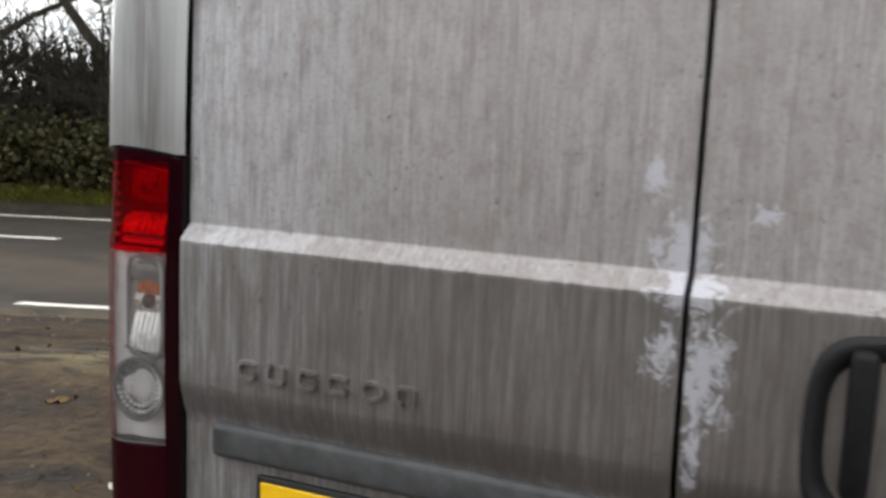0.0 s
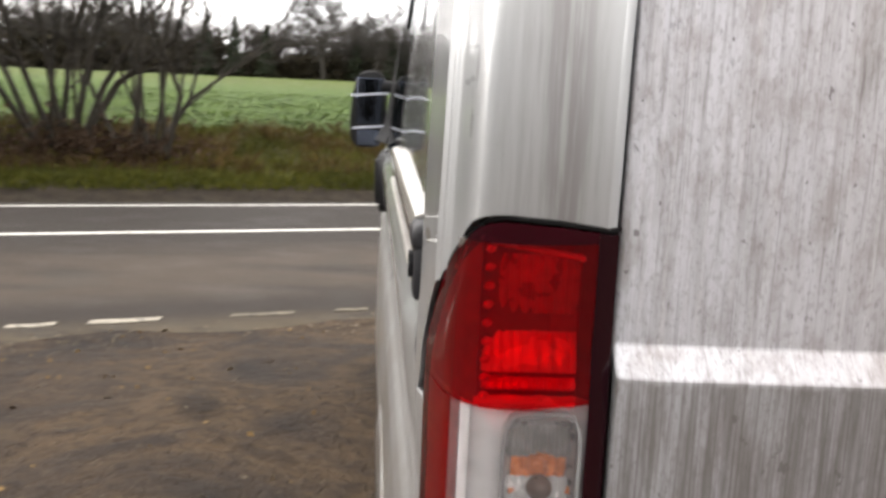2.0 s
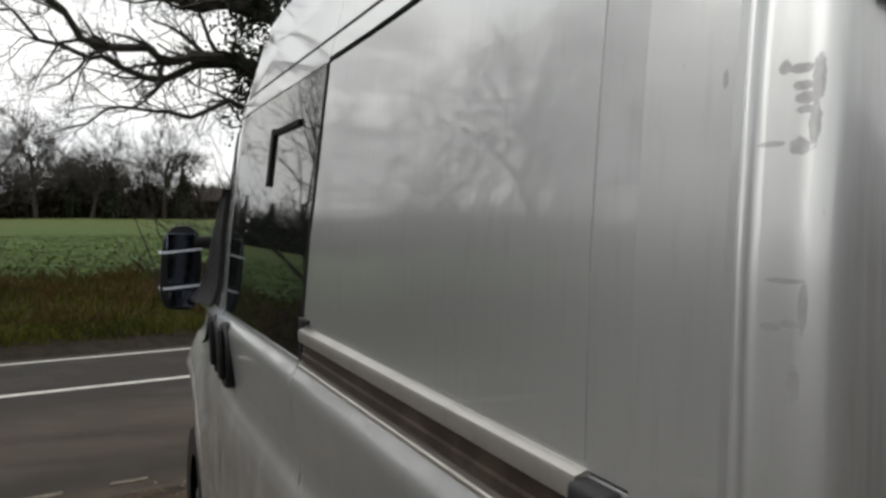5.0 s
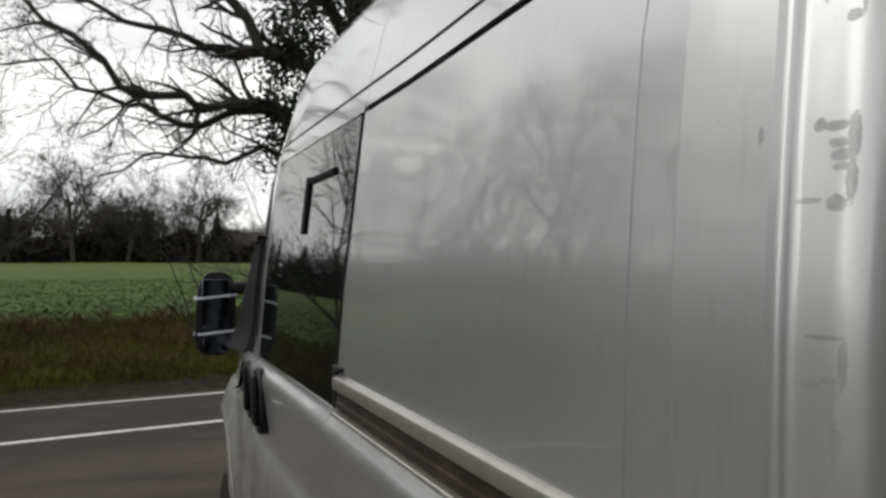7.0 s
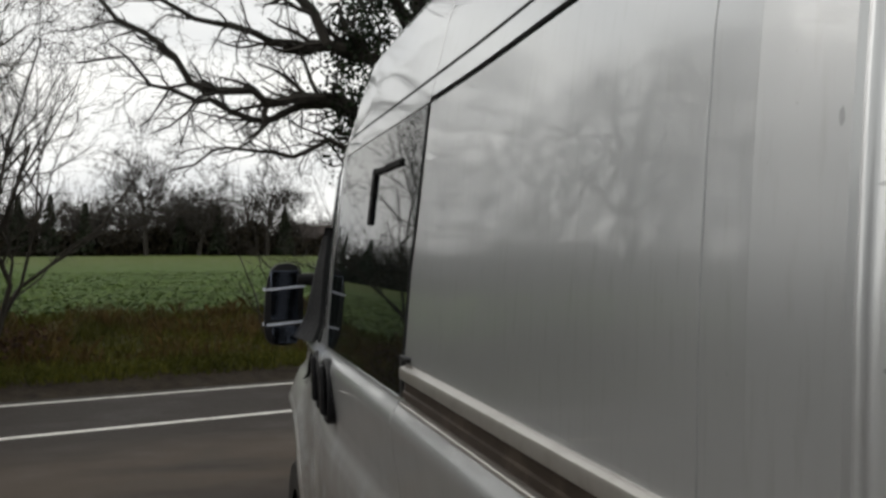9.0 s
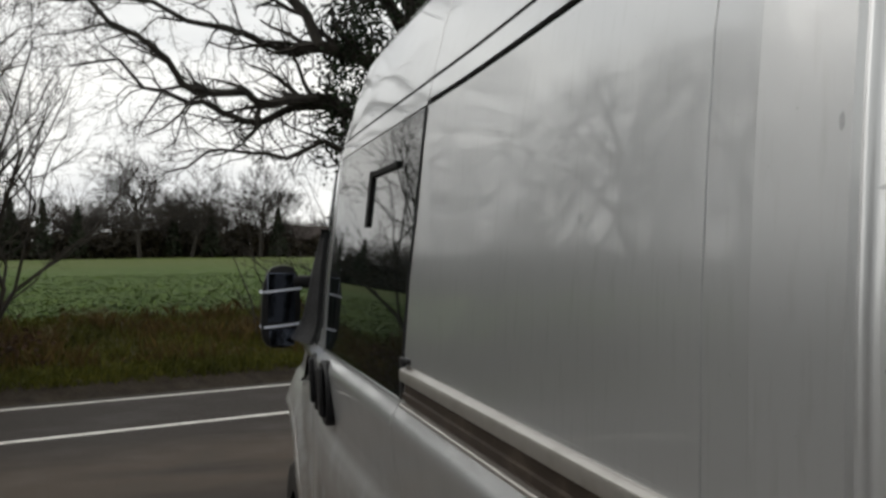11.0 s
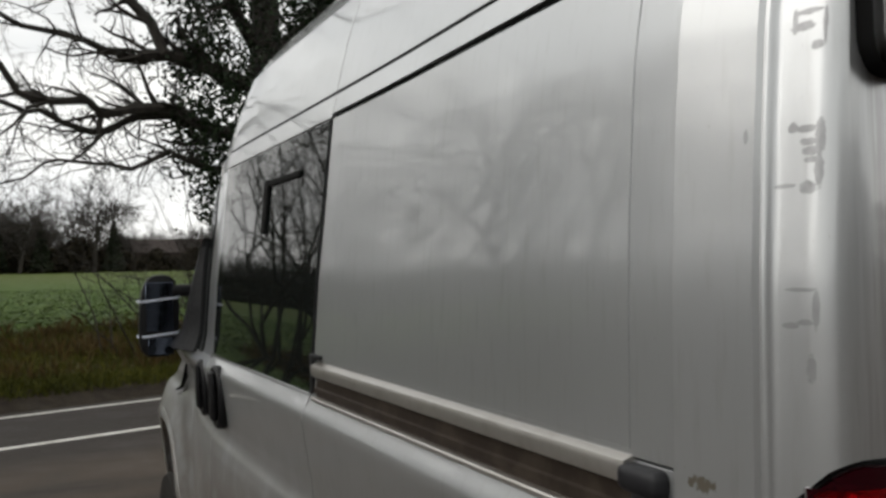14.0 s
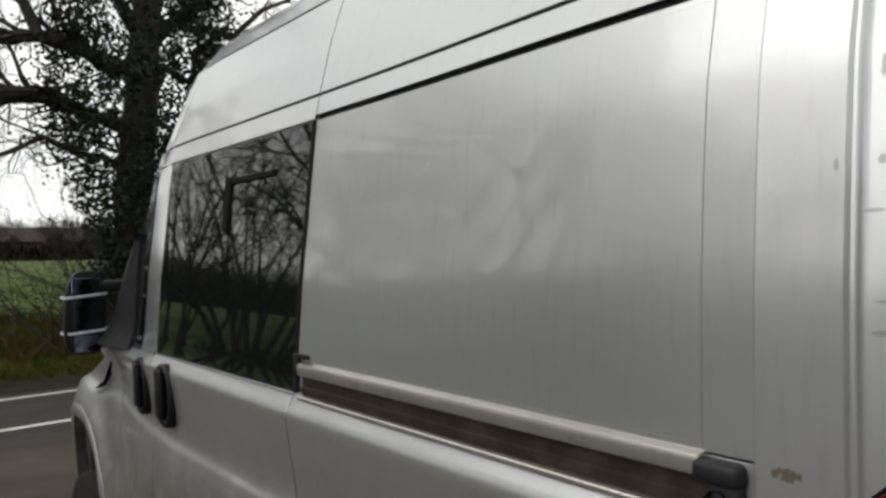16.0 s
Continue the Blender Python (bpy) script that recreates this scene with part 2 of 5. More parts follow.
def ground_mat():
    k = Mat("ground_soil_and_grass")
    x, y = k.axis(0), k.axis(1)
    d = k.math("SUBTRACT", y, k.math("MULTIPLY", x, 0.354))
    wob = k.math("MULTIPLY", k.math("SUBTRACT", k.noise(0.8, 5), 0.5), 2.2)
    dw = k.math("ADD", d, wob)
    big, mid, fine = k.noise(0.9, 5, 0.6, 0.8), k.noise(5.5, 5, 0.6), k.noise(45, 4)
    mud = k.ramp(big, (0.36, (0.010, 0.007, 0.0055)), (0.46, (0.046, 0.031, 0.020)), (0.56, (0.092, 0.062, 0.036)), (0.67, (0.028, 0.020, 0.014)))
    mud = k.mix(k.math("MULTIPLY", k.span(mid, 0.42, 0.66), 0.6), mud, (0.042, 0.031, 0.0235))
    clod = k.noise((17, 17, 17), 5, 0.7, 0.6)
    mud = k.mix(k.math("MULTIPLY", k.span(clod, 0.50, 0.66), 0.55), mud, (0.016, 0.012, 0.009))
    mud = k.mix(k.math("MULTIPLY", k.span(clod, 0.44, 0.32), 0.35), mud, (0.125, 0.092, 0.060))
    mud = k.mix(k.math("MULTIPLY", k.span(fine, 0.55, 0.72), 0.35), mud, (0.085, 0.070, 0.052))
    tan = k.math("MULTIPLY", k.spot((-3.9, 3.0, 0), (1.5, 0.55, 2)), k.span(k.noise((2.2, 6, 3), 5), 0.42, 0.60))
    mud = k.mix(k.math("MULTIPLY", tan, 1.1, True), mud, (0.194, 0.155, 0.086))
    soil = k.ramp(mid, (0.3, (0.020, 0.015, 0.011)), (0.7, (0.054, 0.042, 0.029)))
    rough = k.ramp(k.noise(1.7, 5, 0.65), (0.30, (0.022, 0.020, 0.005)), (0.48, (0.050, 0.044, 0.009)), (0.60, (0.064, 0.044, 0.013)), (0.75, (0.042, 0.046, 0.008)))
    crop = k.ramp(k.noise((1.6, 1.1, 2), 5, 0.65), (0.32, (0.030, 0.064, 0.005)), (0.52, (0.046, 0.088, 0.007)), (0.70, (0.066, 0.108, 0.009)))
    far = k.ramp(k.noise(0.25, 4), (0.3, (0.050, 0.078, 0.010)), (0.7, (0.072, 0.092, 0.014)))
    crop = k.mix(k.span(d, 34, 90), crop, far)
    col = k.mix(k.span(dw, 10.0, 10.1), mud, soil)
    col = k.mix(k.span(dw, 14.2, 14.9), col, rough)
    col = k.mix(k.span(dw, 18.4, 19.4), col, crop)
    col = k.mix(k.span(d, 150, 170), col, (0.036, 0.036, 0.018))
    k.bump(k.math("ADD", k.math("ADD", k.math("MULTIPLY", mid, 1.2), k.math("MULTIPLY", clod, 0.7)), k.math("MULTIPLY", fine, 0.3)), 1.0, 0.08)
    return k.set(col=col, rough=k.ramp(big, (0.3, 0.66), (0.6, 0.92)), spec=0.2)


def asphalt():
    k = Mat("worn_asphalt")
    x, y = k.axis(0), k.axis(1)
    d = k.math("SUBTRACT", y, k.math("MULTIPLY", x, 0.354))
    grit, pat = k.noise(110, 3), k.noise((1.2, 1.2, 1), 5)
    col = k.ramp(grit, (0.3, (0.0185, 0.0145, 0.0118)), (0.7, (0.036, 0.029, 0.0238)))
    band = k.math("MULTIPLY", k.math("MULTIPLY", k.span(d, 7.0, 7.9), k.span(d, 10.3, 8.7)), k.span(k.noise((0.5, 2.5, 1), 4), 0.2, 0.55))
    col = k.mix(k.math("MULTIPLY", band, 0.75), col, (0.064, 0.049, 0.036))
    col = k.mix(k.math("MULTIPLY", k.span(d, 7.0, 6.3), k.span(k.noise((2.5, 5, 3), 5), 0.25, 0.55)), col, (0.072, 0.056, 0.036))
    col = k.mix(k.math("MULTIPLY", k.span(pat, 0.5, 0.7), 0.3), col, (0.060, 0.058, 0.053))
    col = k.mix(k.math("MULTIPLY", k.span(d, 13.05, 13.5), 0.6), col, (0.042, 0.036, 0.027))
    k.bump(grit, 0.4, 0.006)
    return k.set(col=col, rough=k.ramp(pat, (0.3, 0.65), (0.7, 0.88)), spec=0.2)


def road_paint():
    k = Mat("worn_road_paint")
    a = k.noise((5, 14, 6), 6, 0.7)
    return k.set(col=k.ramp(a, (0.30, (0.22, 0.20, 0.17)), (0.45, (0.62, 0.60, 0.55)), (0.8, (0.78, 0.77, 0.73))), rough=0.7)


JOINT = plain("grey_joint_sealant", (0.05, 0.048, 0.046), 0.7)
THINJOINT = plain("pale_joint_sealant", (0.045, 0.043, 0.042), 0.7)
# darkest copy of the lamp tray, shade put into its colour
TRAYSHADE = plain("lamp_tray_painted_shade", (0.08, 0.075, 0.075), 0.4, 0.3)
SILVER, DIRTY = paint_clean(), paint_dirty()
BLACK = plain("black_plastic", (0.008, 0.008, 0.009), 0.5, vary=0.3, spec=0.22)
GAPDARK = plain("dark_underbody", (0.006, 0.006, 0.007), 0.9, spec=0.1)
RUBBER = plain("rubber_seal", (0.006, 0.006, 0.006), 0.8, spec=0.1)
TYRE = plain("tyre_rubber", (0.02, 0.018, 0.016), 0.85, grain=25, spec=0.2)
GREYPL = plain("grey_plastic", (0.055, 0.056, 0.06), 0.55, grain=35, vary=0.35)
CAPPL = plain("dark_grey_cap_plastic", (0.013, 0.013, 0.015), 0.5, grain=90, spec=0.3)
ALU = brushed("rail_aluminium", (0.56, 0.535, 0.50), 0.30)
ALU_BROWN = brushed("dark_brown_rail_channel", (0.050, 0.038, 0.030), 0.6)
RED = clear_over("red_lens", (0.85, 0.004, 0.012), 0.06, 1.42, body=(0.40, 0.0, 0.008), fill=0.09)
DEEPRED = clear_over("deep_red_lens", (0.16, 0.003, 0.008), 0.08, 1.4, body=(0.030, 0.001, 0.005), fill=0.6)
PLUM = clear_over("dark_plum_border", (0.05, 0.003, 0.006), 0.08, 1.4, body=(0.012, 0.001, 0.003), fill=0.85)
RIMGREY = plain("frosted_lamp_rim", (0.30, 0.295, 0.295), 0.4, 0.1, grain=40, vary=0.12)
CLEAR = clear_over("clear_lens", (0.94, 0.93, 0.93), 0.05, body=(0.7, 0.66, 0.66), fill=0.07)
TINT = clear_over("tinted_glass", (0.035, 0.04, 0.042), 0.02, 1.7, body=(0.02, 0.026, 0.024), fill=0.35)
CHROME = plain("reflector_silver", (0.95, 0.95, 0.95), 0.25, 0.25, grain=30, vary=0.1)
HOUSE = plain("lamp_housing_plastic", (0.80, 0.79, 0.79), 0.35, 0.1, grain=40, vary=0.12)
AMBER = plain("amber_bulb_reflection", (0.62, 0.16, 0.03), 0.25, 0.0, grain=80)
MIRRORG = plain("mirror_glass", (0.10, 0.115, 0.15), 0.06, 1.0, vary=0.05)
YELLOW = plain("yellow_plate", (0.86, 0.52, 0.01), 0.35, grain=30, vary=0.08)
BLACKPAINT = plain("plate_black", (0.012, 0.012, 0.014), 0.4)
STRAP = plain("white_elastic_strap", (0.55, 0.58, 0.66), 0.7)
BARK = bark("grey_brown_bark", (0.030, 0.026, 0.02), (0.09, 0.078, 0.058))
BARKDARK = bark("dark_wet_bark", (0.014, 0.012, 0.010), (0.042, 0.036, 0.028))
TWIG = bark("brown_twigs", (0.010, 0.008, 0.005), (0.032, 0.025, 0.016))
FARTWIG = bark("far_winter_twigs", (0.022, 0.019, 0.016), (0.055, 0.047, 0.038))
IVY = leaf("ivy_leaves", (0.007, 0.013, 0.006), (0.02, 0.034, 0.013), 0.5)
HEDGE = leaf("hedge_leaves", (0.018, 0.020, 0.008), (0.075, 0.066, 0.026))
BRAMBLE = leaf("dead_bramble", (0.035, 0.022, 0.014), (0.10, 0.06, 0.035))
GRASS = leaf("verge_grass", (0.036, 0.044, 0.006), (0.112, 0.106, 0.016), 0.6)
STRAW = leaf("dead_grass", (0.045, 0.030, 0.009), (0.115, 0.076, 0.024), 0.7)
CROP = leaf("crop_leaves", (0.034, 0.072, 0.005), (0.080, 0.122, 0.009), 0.6)
CONIFER = leaf("conifer_needles", (0.012, 0.018, 0.010), (0.03, 0.038, 0.02))
UNDER = leaf("winter_undergrowth", (0.018, 0.016, 0.011), (0.05, 0.04, 0.025))
STONE = leaf("pale_pebbles", (0.07, 0.055, 0.04), (0.26, 0.22, 0.165), 0.85)
LITTER = plain("white_litter", (0.75, 0.73, 0.68), 0.7, grain=40)
DRYLEAF = leaf("fallen_leaves", (0.07, 0.042, 0.018), (0.20, 0.13, 0.055), 0.7)
BRICKRED = plain("barn_roof_tiles", (0.03, 0.02, 0.016), 0.8, grain=2)
GROUND, ROAD, LINE = ground_mat(), asphalt(), road_paint()
LINEDUSTY = plain("mud_covered_road_paint", (0.10, 0.085, 0.06), 0.85, grain=16, vary=0.6)
LINEWORN = plain("rubbed_road_paint", (0.25, 0.225, 0.18), 0.8, grain=16, vary=0.55)


# ---- mesh helpers ----
def part(name, bm, material, parent=None, label="", smooth=True):
    """Links a bmesh as one mesh object under a thing or under a part."""
    me = bpy.data.meshes.new(name)
    bm.to_mesh(me)
    bm.free()
    me.materials.append(material)
    if smooth:
        me.polygons.foreach_set("use_smooth", [True] * len(me.polygons))
        me.set_sharp_from_angle(angle=radians(38))
    ob = new(name, me)
    ob.parent = parent
    if label:
        ob["label"] = label
    return ob


def raw(name, verts, faces, material, parent=None, label="", smooth=False):
    me = bpy.data.meshes.new(name)
    me.from_pydata(verts, [], faces)
    me.materials.append(material)
    if smooth:
        me.polygons.foreach_set("use_smooth", [True] * len(me.polygons))
    ob = new(name, me)
    ob.parent = parent
    if label:
        ob["label"] = label
    return ob


def empty(name, place=(0, 0, 0)):
    ob = new(name)
    ob.location = place
    return ob


def rounded_box(sx, sy, sz, at, r=0.005, seg=2, turn=None):
    bm = bmesh.new()
    bmesh.ops.create_cube(bm, size=1)
    bmesh.ops.scale(bm, vec=(sx, sy, sz), verts=bm.verts)
    if r > 0:
        bmesh.ops.bevel(bm, geom=bm.edges[:], offset=r, segments=seg, profile=0.5, affect="EDGES")
    if turn is not None:
        bmesh.ops.rotate(bm, matrix=turn, verts=bm.verts)
    bmesh.ops.translate(bm, vec=at, verts=bm.verts)
    return bm


def lerp(tab, v):
    """Piecewise linear table of (v, value)."""
    if v <= tab[0][0]:
        return tab[0][1]
    for (a, p), (b, q) in zip(tab, tab[1:]):
        if v <= b:
            return p + (q - p) * (v - a) / (b - a)
    return tab[-1][1]


def steps(a, b, step):
    n = max(1, math.ceil(abs(b - a) / step - 1e-6))
    return [a + (b - a) * i / n for i in range(n + 1)]


def sheet(fn, us, vs, deep, inward, rim=0.0016):
    """A panel on the surface fn(u, v): its face, a rounded rim and a turned-in edge of the given depth."""
    e = min(rim, deep * 0.3)
    def ring(ts):
        span = ts[-1] - ts[0]
        k = e / abs(span) * span
        return [(ts[0], deep), (ts[0], e * 0.8), (ts[0] + k, 0.0)] + [(ts[0] + 2.2 * k, 0.0)] + [(t, 0.0) for t in ts[1:-1]] + [(ts[-1] - 2.2 * k, 0.0), (ts[-1] - k, 0.0), (ts[-1], e * 0.8), (ts[-1], deep)]
    U, V = ring(us), ring(vs)
    inn = Vector(inward)
    bm = bmesh.new()
    g = [[bm.verts.new(Vector(fn(u, v)) + inn * max(du, dv)) for v, dv in V] for u, du in U]
    for i in range(len(U) - 1):
        for j in range(len(V) - 1):
            bm.faces.new((g[i][j], g[i + 1][j], g[i + 1][j + 1], g[i][j + 1]))
    bmesh.ops.recalc_face_normals(bm, faces=bm.faces)
    return bm


def solid(fn, us, vs, deep, inward):
    """Like sheet(), closed at the back too."""
    bm = sheet(fn, us, vs, deep, inward)
    bmesh.ops.holes_fill(bm, edges=[x for x in bm.edges if x.is_boundary], sides=0)
    bmesh.ops.recalc_face_normals(bm, faces=bm.faces)
    return bm


# ---- ground, road ----
SL = 0.354  # the road's slope in plan: its lines are y = d + SL x


def ground_z(x, y):
    d = y - SL * x
    z = lerp(((-40, 0.0), (4.2, 0.0), (6.2, -0.19), (13.5, -0.20), (13.75, -0.12), (14.25, 0.02), (15.2, 0.10), (18.6, 0.50), (24, 0.60), (130, 1.60), (400, 2.2)), d)
    if d > 14:
        z -= min(60.0, max(0.0, -x - 3)) * 0.011 * min(1.0, (d - 14) / 116)
        z += 0.07 * noise.noise((x * 0.7, y * 0.7, 1.0)) * min(1, (d - 14))
    elif d < 6.2:
        near = min(1.0, max(0.0, (6.2 - d) / 2))
        off = min(1.0, max(0.0, (math.hypot(x + 0.2, (y - 2.2) * 0.55) - 1.3)))
        rut = 0.03 * math.sin((x * 0.8 + y * 0.55) * 3.2 + 2.0 * noise.noise((x * 0.5, y * 0.5, 9)))
        z += near * off * (rut * max(0.0, noise.noise((x * 0.6, y * 0.6, 12)) + 0.25) + 0.045 * noise.noise((x * 0.9, y * 0.9, 0)) + 0.02 * noise.noise((x * 3.1, y * 3.1, 4)) + 0.008 * noise.noise((x * 9, y * 9, 7)))
    return z


def grid_sheet(name, xs, ds, material, lift=0.0):
    verts = [(x, d + SL * x, ground_z(x, d + SL * x) + lift) for x in xs for d in ds]
    n = len(ds)
    faces = [(i * n + j, (i + 1) * n + j, (i + 1) * n + j + 1, i * n + j + 1) for i in range(len(xs) - 1) for j in range(n - 1)]
    return raw(name, verts, faces, material, smooth=True)


xs = [-900, -500, -300, -180, -110, -70, -45] + steps(-30, -12, 0.5) + steps(-11.8, 6, 0.12) + steps(6.5, 14, 0.6) + [20, 30, 45, 70, 110, 180, 300, 500, 900]
ds = [-900, -500, -250, -120, -60, -30, -15] + steps(-8, -2, 0.4) + steps(-1.9, 6.4, 0.1) + [7, 9, 11, 13] + steps(13.4, 19, 0.16) + steps(20, 36, 1.0) + [40, 46, 54, 64, 78, 95, 112, 130, 150, 200, 300, 500, 900]
tagged(grid_sheet("ground", xs, ds, GROUND), "muddy lay-by, rough verge and green crop field", "ground", kind="structure")

# the carriageway, with a crumbled near edge
rv = []
rx = [-300, -150, -80, -45] + steps(-30, 12, 0.35) + [20, 40, 80, 150, 300]
for x in rx:
    w = 0.22 * noise.noise((x * 1.3, 3.0, 0)) + 0.1 * noise.noise((x * 4.1, 9.0, 0))
    for d, dz in ((6.25 + w, -0.03), (6.45 + w, 0.015), (8.4, 0.045), (10.7, 0.06), (12.6, 0.045), (13.55 + 0.05 * noise.noise((x * 2, 1, 0)), 0.02), (13.7, -0.05)):
        rv.append((x, d + SL * x, -0.20 + dz))
rf = [(i * 7 + j, (i + 1) * 7 + j, (i + 1) * 7 + j + 1, i * 7 + j + 1) for i in range(len(rx) - 1) for j in range(6)]
tagged(raw("road", rv, rf, ROAD, smooth=True), "worn grey asphalt country road with dusty near lane", "road", kind="structure")


def road_z(d):
    return lerp(((6.45, -0.185), (8.4, -0.155), (10.7, -0.14), (12.6, -0.155), (13.55, -0.18)), d)


def road_mark(x0, x1, d, width, worn=0.0, paint=None):
    v, f = [], []
    pts = steps(x0, x1, 0.25)
    for i, x in enumerate(pts):
        a = worn * noise.noise((x * 5, d, 2)) * 0.5
        b = worn * noise.noise((x * 5, d, 8)) * 0.5
        for dd, h in ((-width / 2 + a, 0.0), (-width / 2 + a, 0.006), (width / 2 + b, 0.006), (width / 2 + b, 0.0)):
            v.append((x, d + dd + SL * x, road_z(d + dd) + h))
    for i in range(len(pts) - 1):
        for j in range(3):
            f.append((i * 4 + j, (i + 1) * 4 + j, (i + 1) * 4 + j + 1, i * 4 + j + 1))
    return tagged(raw("road_marking", v, f, paint or LINE), "worn white painted road line", "road marking", "road markings", "structure")


road_mark(-220, 220, 13.09, 0.12)
for a, b in ((-220, -60), (-40, -37), (-32, -29), (-24, -21), (-18.6, -15), (-12.6, -8.75), (-6.0, 0.25), (3, 9), (12, 18), (21, 27), (32, 200)):
    road_mark(a, b, 10.6, 0.11)
for a, b in ((-12.6, -11.7), (-11, -10.1), (-9.8, -8.9), (-8.7, -7.7), (-7.5, -6.5), (-6.25, -5.2), (-4.95, -4.05)):
    road_mark(a, b, 6.79, 0.10, 0.03)
for a, b in ((-3.47, -3.18), (-2.98, -2.52)):
    road_mark(a, b, 6.76, 0.09, 0.06, LINEWORN)
for a, b in ((-2.05, -1.6), (-1.3, -1.05)):
    road_mark(a, b, 6.76, 0.08, 0.07, LINEDUSTY)


# ---- the van ----
van = tagged(empty("van", (0, 2.4, 0)), "dirty silver panel van parked on a muddy lay-by", "van")
VANINV = Matrix.Translation((0, -2.4, 0))


def vpart(name, bm, material, parent=None, label="", smooth=True):
    ob = part(name, bm, material, parent or van, label, smooth)
    if parent is None:
        ob.matrix_parent_inverse = VANINV
    return ob


def crease_z(y):
    return lerp(((0.0, 1.085), (2.4, 1.088), (2.9, 1.10), (3.3, 1.12)), y)


ARCHES = ((1.0, 0.36, 0.45, 0.47), (3.98, 0.36, 0.52, 0.575))  # wheel arches: y, z, half width, half height


def arch_reach(y, z, arch=ARCHES[1]):
    """1 on the edge of a wheel arch, less inside it."""
    return ((abs(y - arch[0]) / arch[2]) ** 2.6 + (abs(z - arch[1]) / arch[3]) ** 2.6) ** (1 / 2.6)


def side_x(y, z):
    """The left flank: x at height z, y metres from the tail."""
    c = crease_z(y)
    low = ((0.22, -0.985), (0.40, -1.020), (0.70, -1.037), (c - 0.16, -1.038), (c - 0.06, -1.035), (c - 0.022, -1.028), (c - 0.004, -1.019), (c + 0.014, -1.0165), (c + 0.05, -1.0185), (1.20, -1.029), (1.270, -1.0385), (1.290, -1.0405), (1.302, -1.039), (1.335, -1.020), (1.345, -1.017))
    mid = lerp(low + ((1.42, -1.012), (1.60, -0.998), (1.74, -0.981), (1.85, -0.969), (1.965, -0.956), (2.025, -0.941), (2.15, -0.910), (2.275, -0.868), (2.37, -0.79), (2.43, -0.66), (2.455, -0.4), (2.46, 0.0)), z)
    end = lerp(low + ((1.42, -1.016), (1.60, -1.013), (1.74, -1.005), (1.85, -0.996), (1.965, -0.976), (2.025, -0.957), (2.15, -0.918), (2.275, -0.868), (2.37, -0.79), (2.43, -0.66), (2.455, -0.4), (2.46, 0.0)), z)
    u = min(1.0, max(0.0, (y - 0.25) / 1.0))
    x = end + (mid - end) * u * u * (3 - 2 * u)
    if y < 0.25:
        u = min(1.0, max(0.0, (y - 0.07) / 0.16))
        x += (max(x, -1.016) - x) * (1 - u * u * (3 - 2 * u))
    if y > 2.62 and z > 1.30:
        x += 0.07 * (y - 2.62) * min(1.0, (z - 1.30) / 0.10)
    if y > 2.35:
        k = (y - 2.35) / 2.4
        x *= 1 - (0.06 + 0.10 * max(0, z - 1.3)) * k * k - (0.05 * max(0.0, z - 1.9) * min(1, k * 4))
    if y > 2.45 and z < 1.34:
        k = min(1.0, (y - 2.45) / 0.85)
        x += 0.055 * k ** 1.6 * min(1.0, (1.34 - z) / 0.1)
    if z < 1.3 and y > 3.0:
        q = arch_reach(y, z)
        x -= 0.045 * math.exp(-((q - 1.06) / 0.18) ** 2) * min(1.0, max(0.0, (y - 3.15) / 0.35)) * min(1.0, (1.3 - z) / 0.15)
    if y > 4.0:
        x += 0.25 * (y - 4.0) ** 2
    return x


def on_side(lift=0.0):
    return lambda y, z: (side_x(y, z) - lift, y, z)


# the shell under the panels: floor, far flank, roof, cab and nose
TOP = ((-0.02, 2.46), (2.4, 2.46), (2.62, 2.40), (2.72, 2.24), (2.85, 1.98), (3.1, 1.66), (3.4, 1.36), (3.6, 1.22), (4.2, 1.08), (4.6, 0.94), (4.82, 0.70), (4.9, 0.5))


def shell():
    zs = [0.26, 0.4, 0.6, 0.8, 0.9, 1.0, 1.1, 1.2, 1.29, 1.35, 1.42, 1.6, 1.74, 1.85, 1.965, 2.025, 2.15, 2.275, 2.36, 2.41, 2.43, 2.435]
    ys = [0.05, 0.058, 0.13, 0.3, 0.7, 1.1, 1.4, 1.9, 2.35, 2.5, 2.62, 2.72, 2.85, 3.0, 3.15, 3.3, 3.45, 3.6, 3.8, 4.1, 4.35, 4.6, 4.75, 4.86]
    bm = bmesh.new()
    rows = []
    for y in ys:
        top = lerp(TOP, y) - (0.05 if y > 3.2 else 0.0)
        row = []
        for z in zs:
            zz = z if top >= 2.455 else (0.26 + (z - 0.26) * (top - 0.26) / 2.2 if top < 1.3 else (z if z < 1.29 else 1.29 + (z - 1.29) * (top - 1.29) / 1.17))
            nose = 1.0 if y < 4.1 else 1 - 0.22 * ((y - 4.1) / 0.76) ** 2
            row.append((side_x(y, z if top >= 1.3 else max(zz, z * 0.55)) * nose + (0.022 + (0.07 if y < 0.06 else 0.0) + (0.045 if y > 2.9 else 0.0) + (0.08 if y > 3.4 else 0.0) if z < 2.3 else 0.03), y, zz))
        rows.append([bm.verts.new(p) for p in row] + [bm.verts.new((-p[0], p[1], p[2])) for p in reversed(row[:-1])])
    for a, b in zip(rows, rows[1:]):
        for j in range(len(a) - 1):
            bm.faces.new((a[j], b[j], b[j + 1], a[j + 1]))
        bm.faces.new((a[-1], b[-1], b[0], a[0]))
    bm.faces.new(rows[0])
    bm.faces.new(rows[-1])
    bmesh.ops.recalc_face_normals(bm, faces=bm.faces)
    return bm


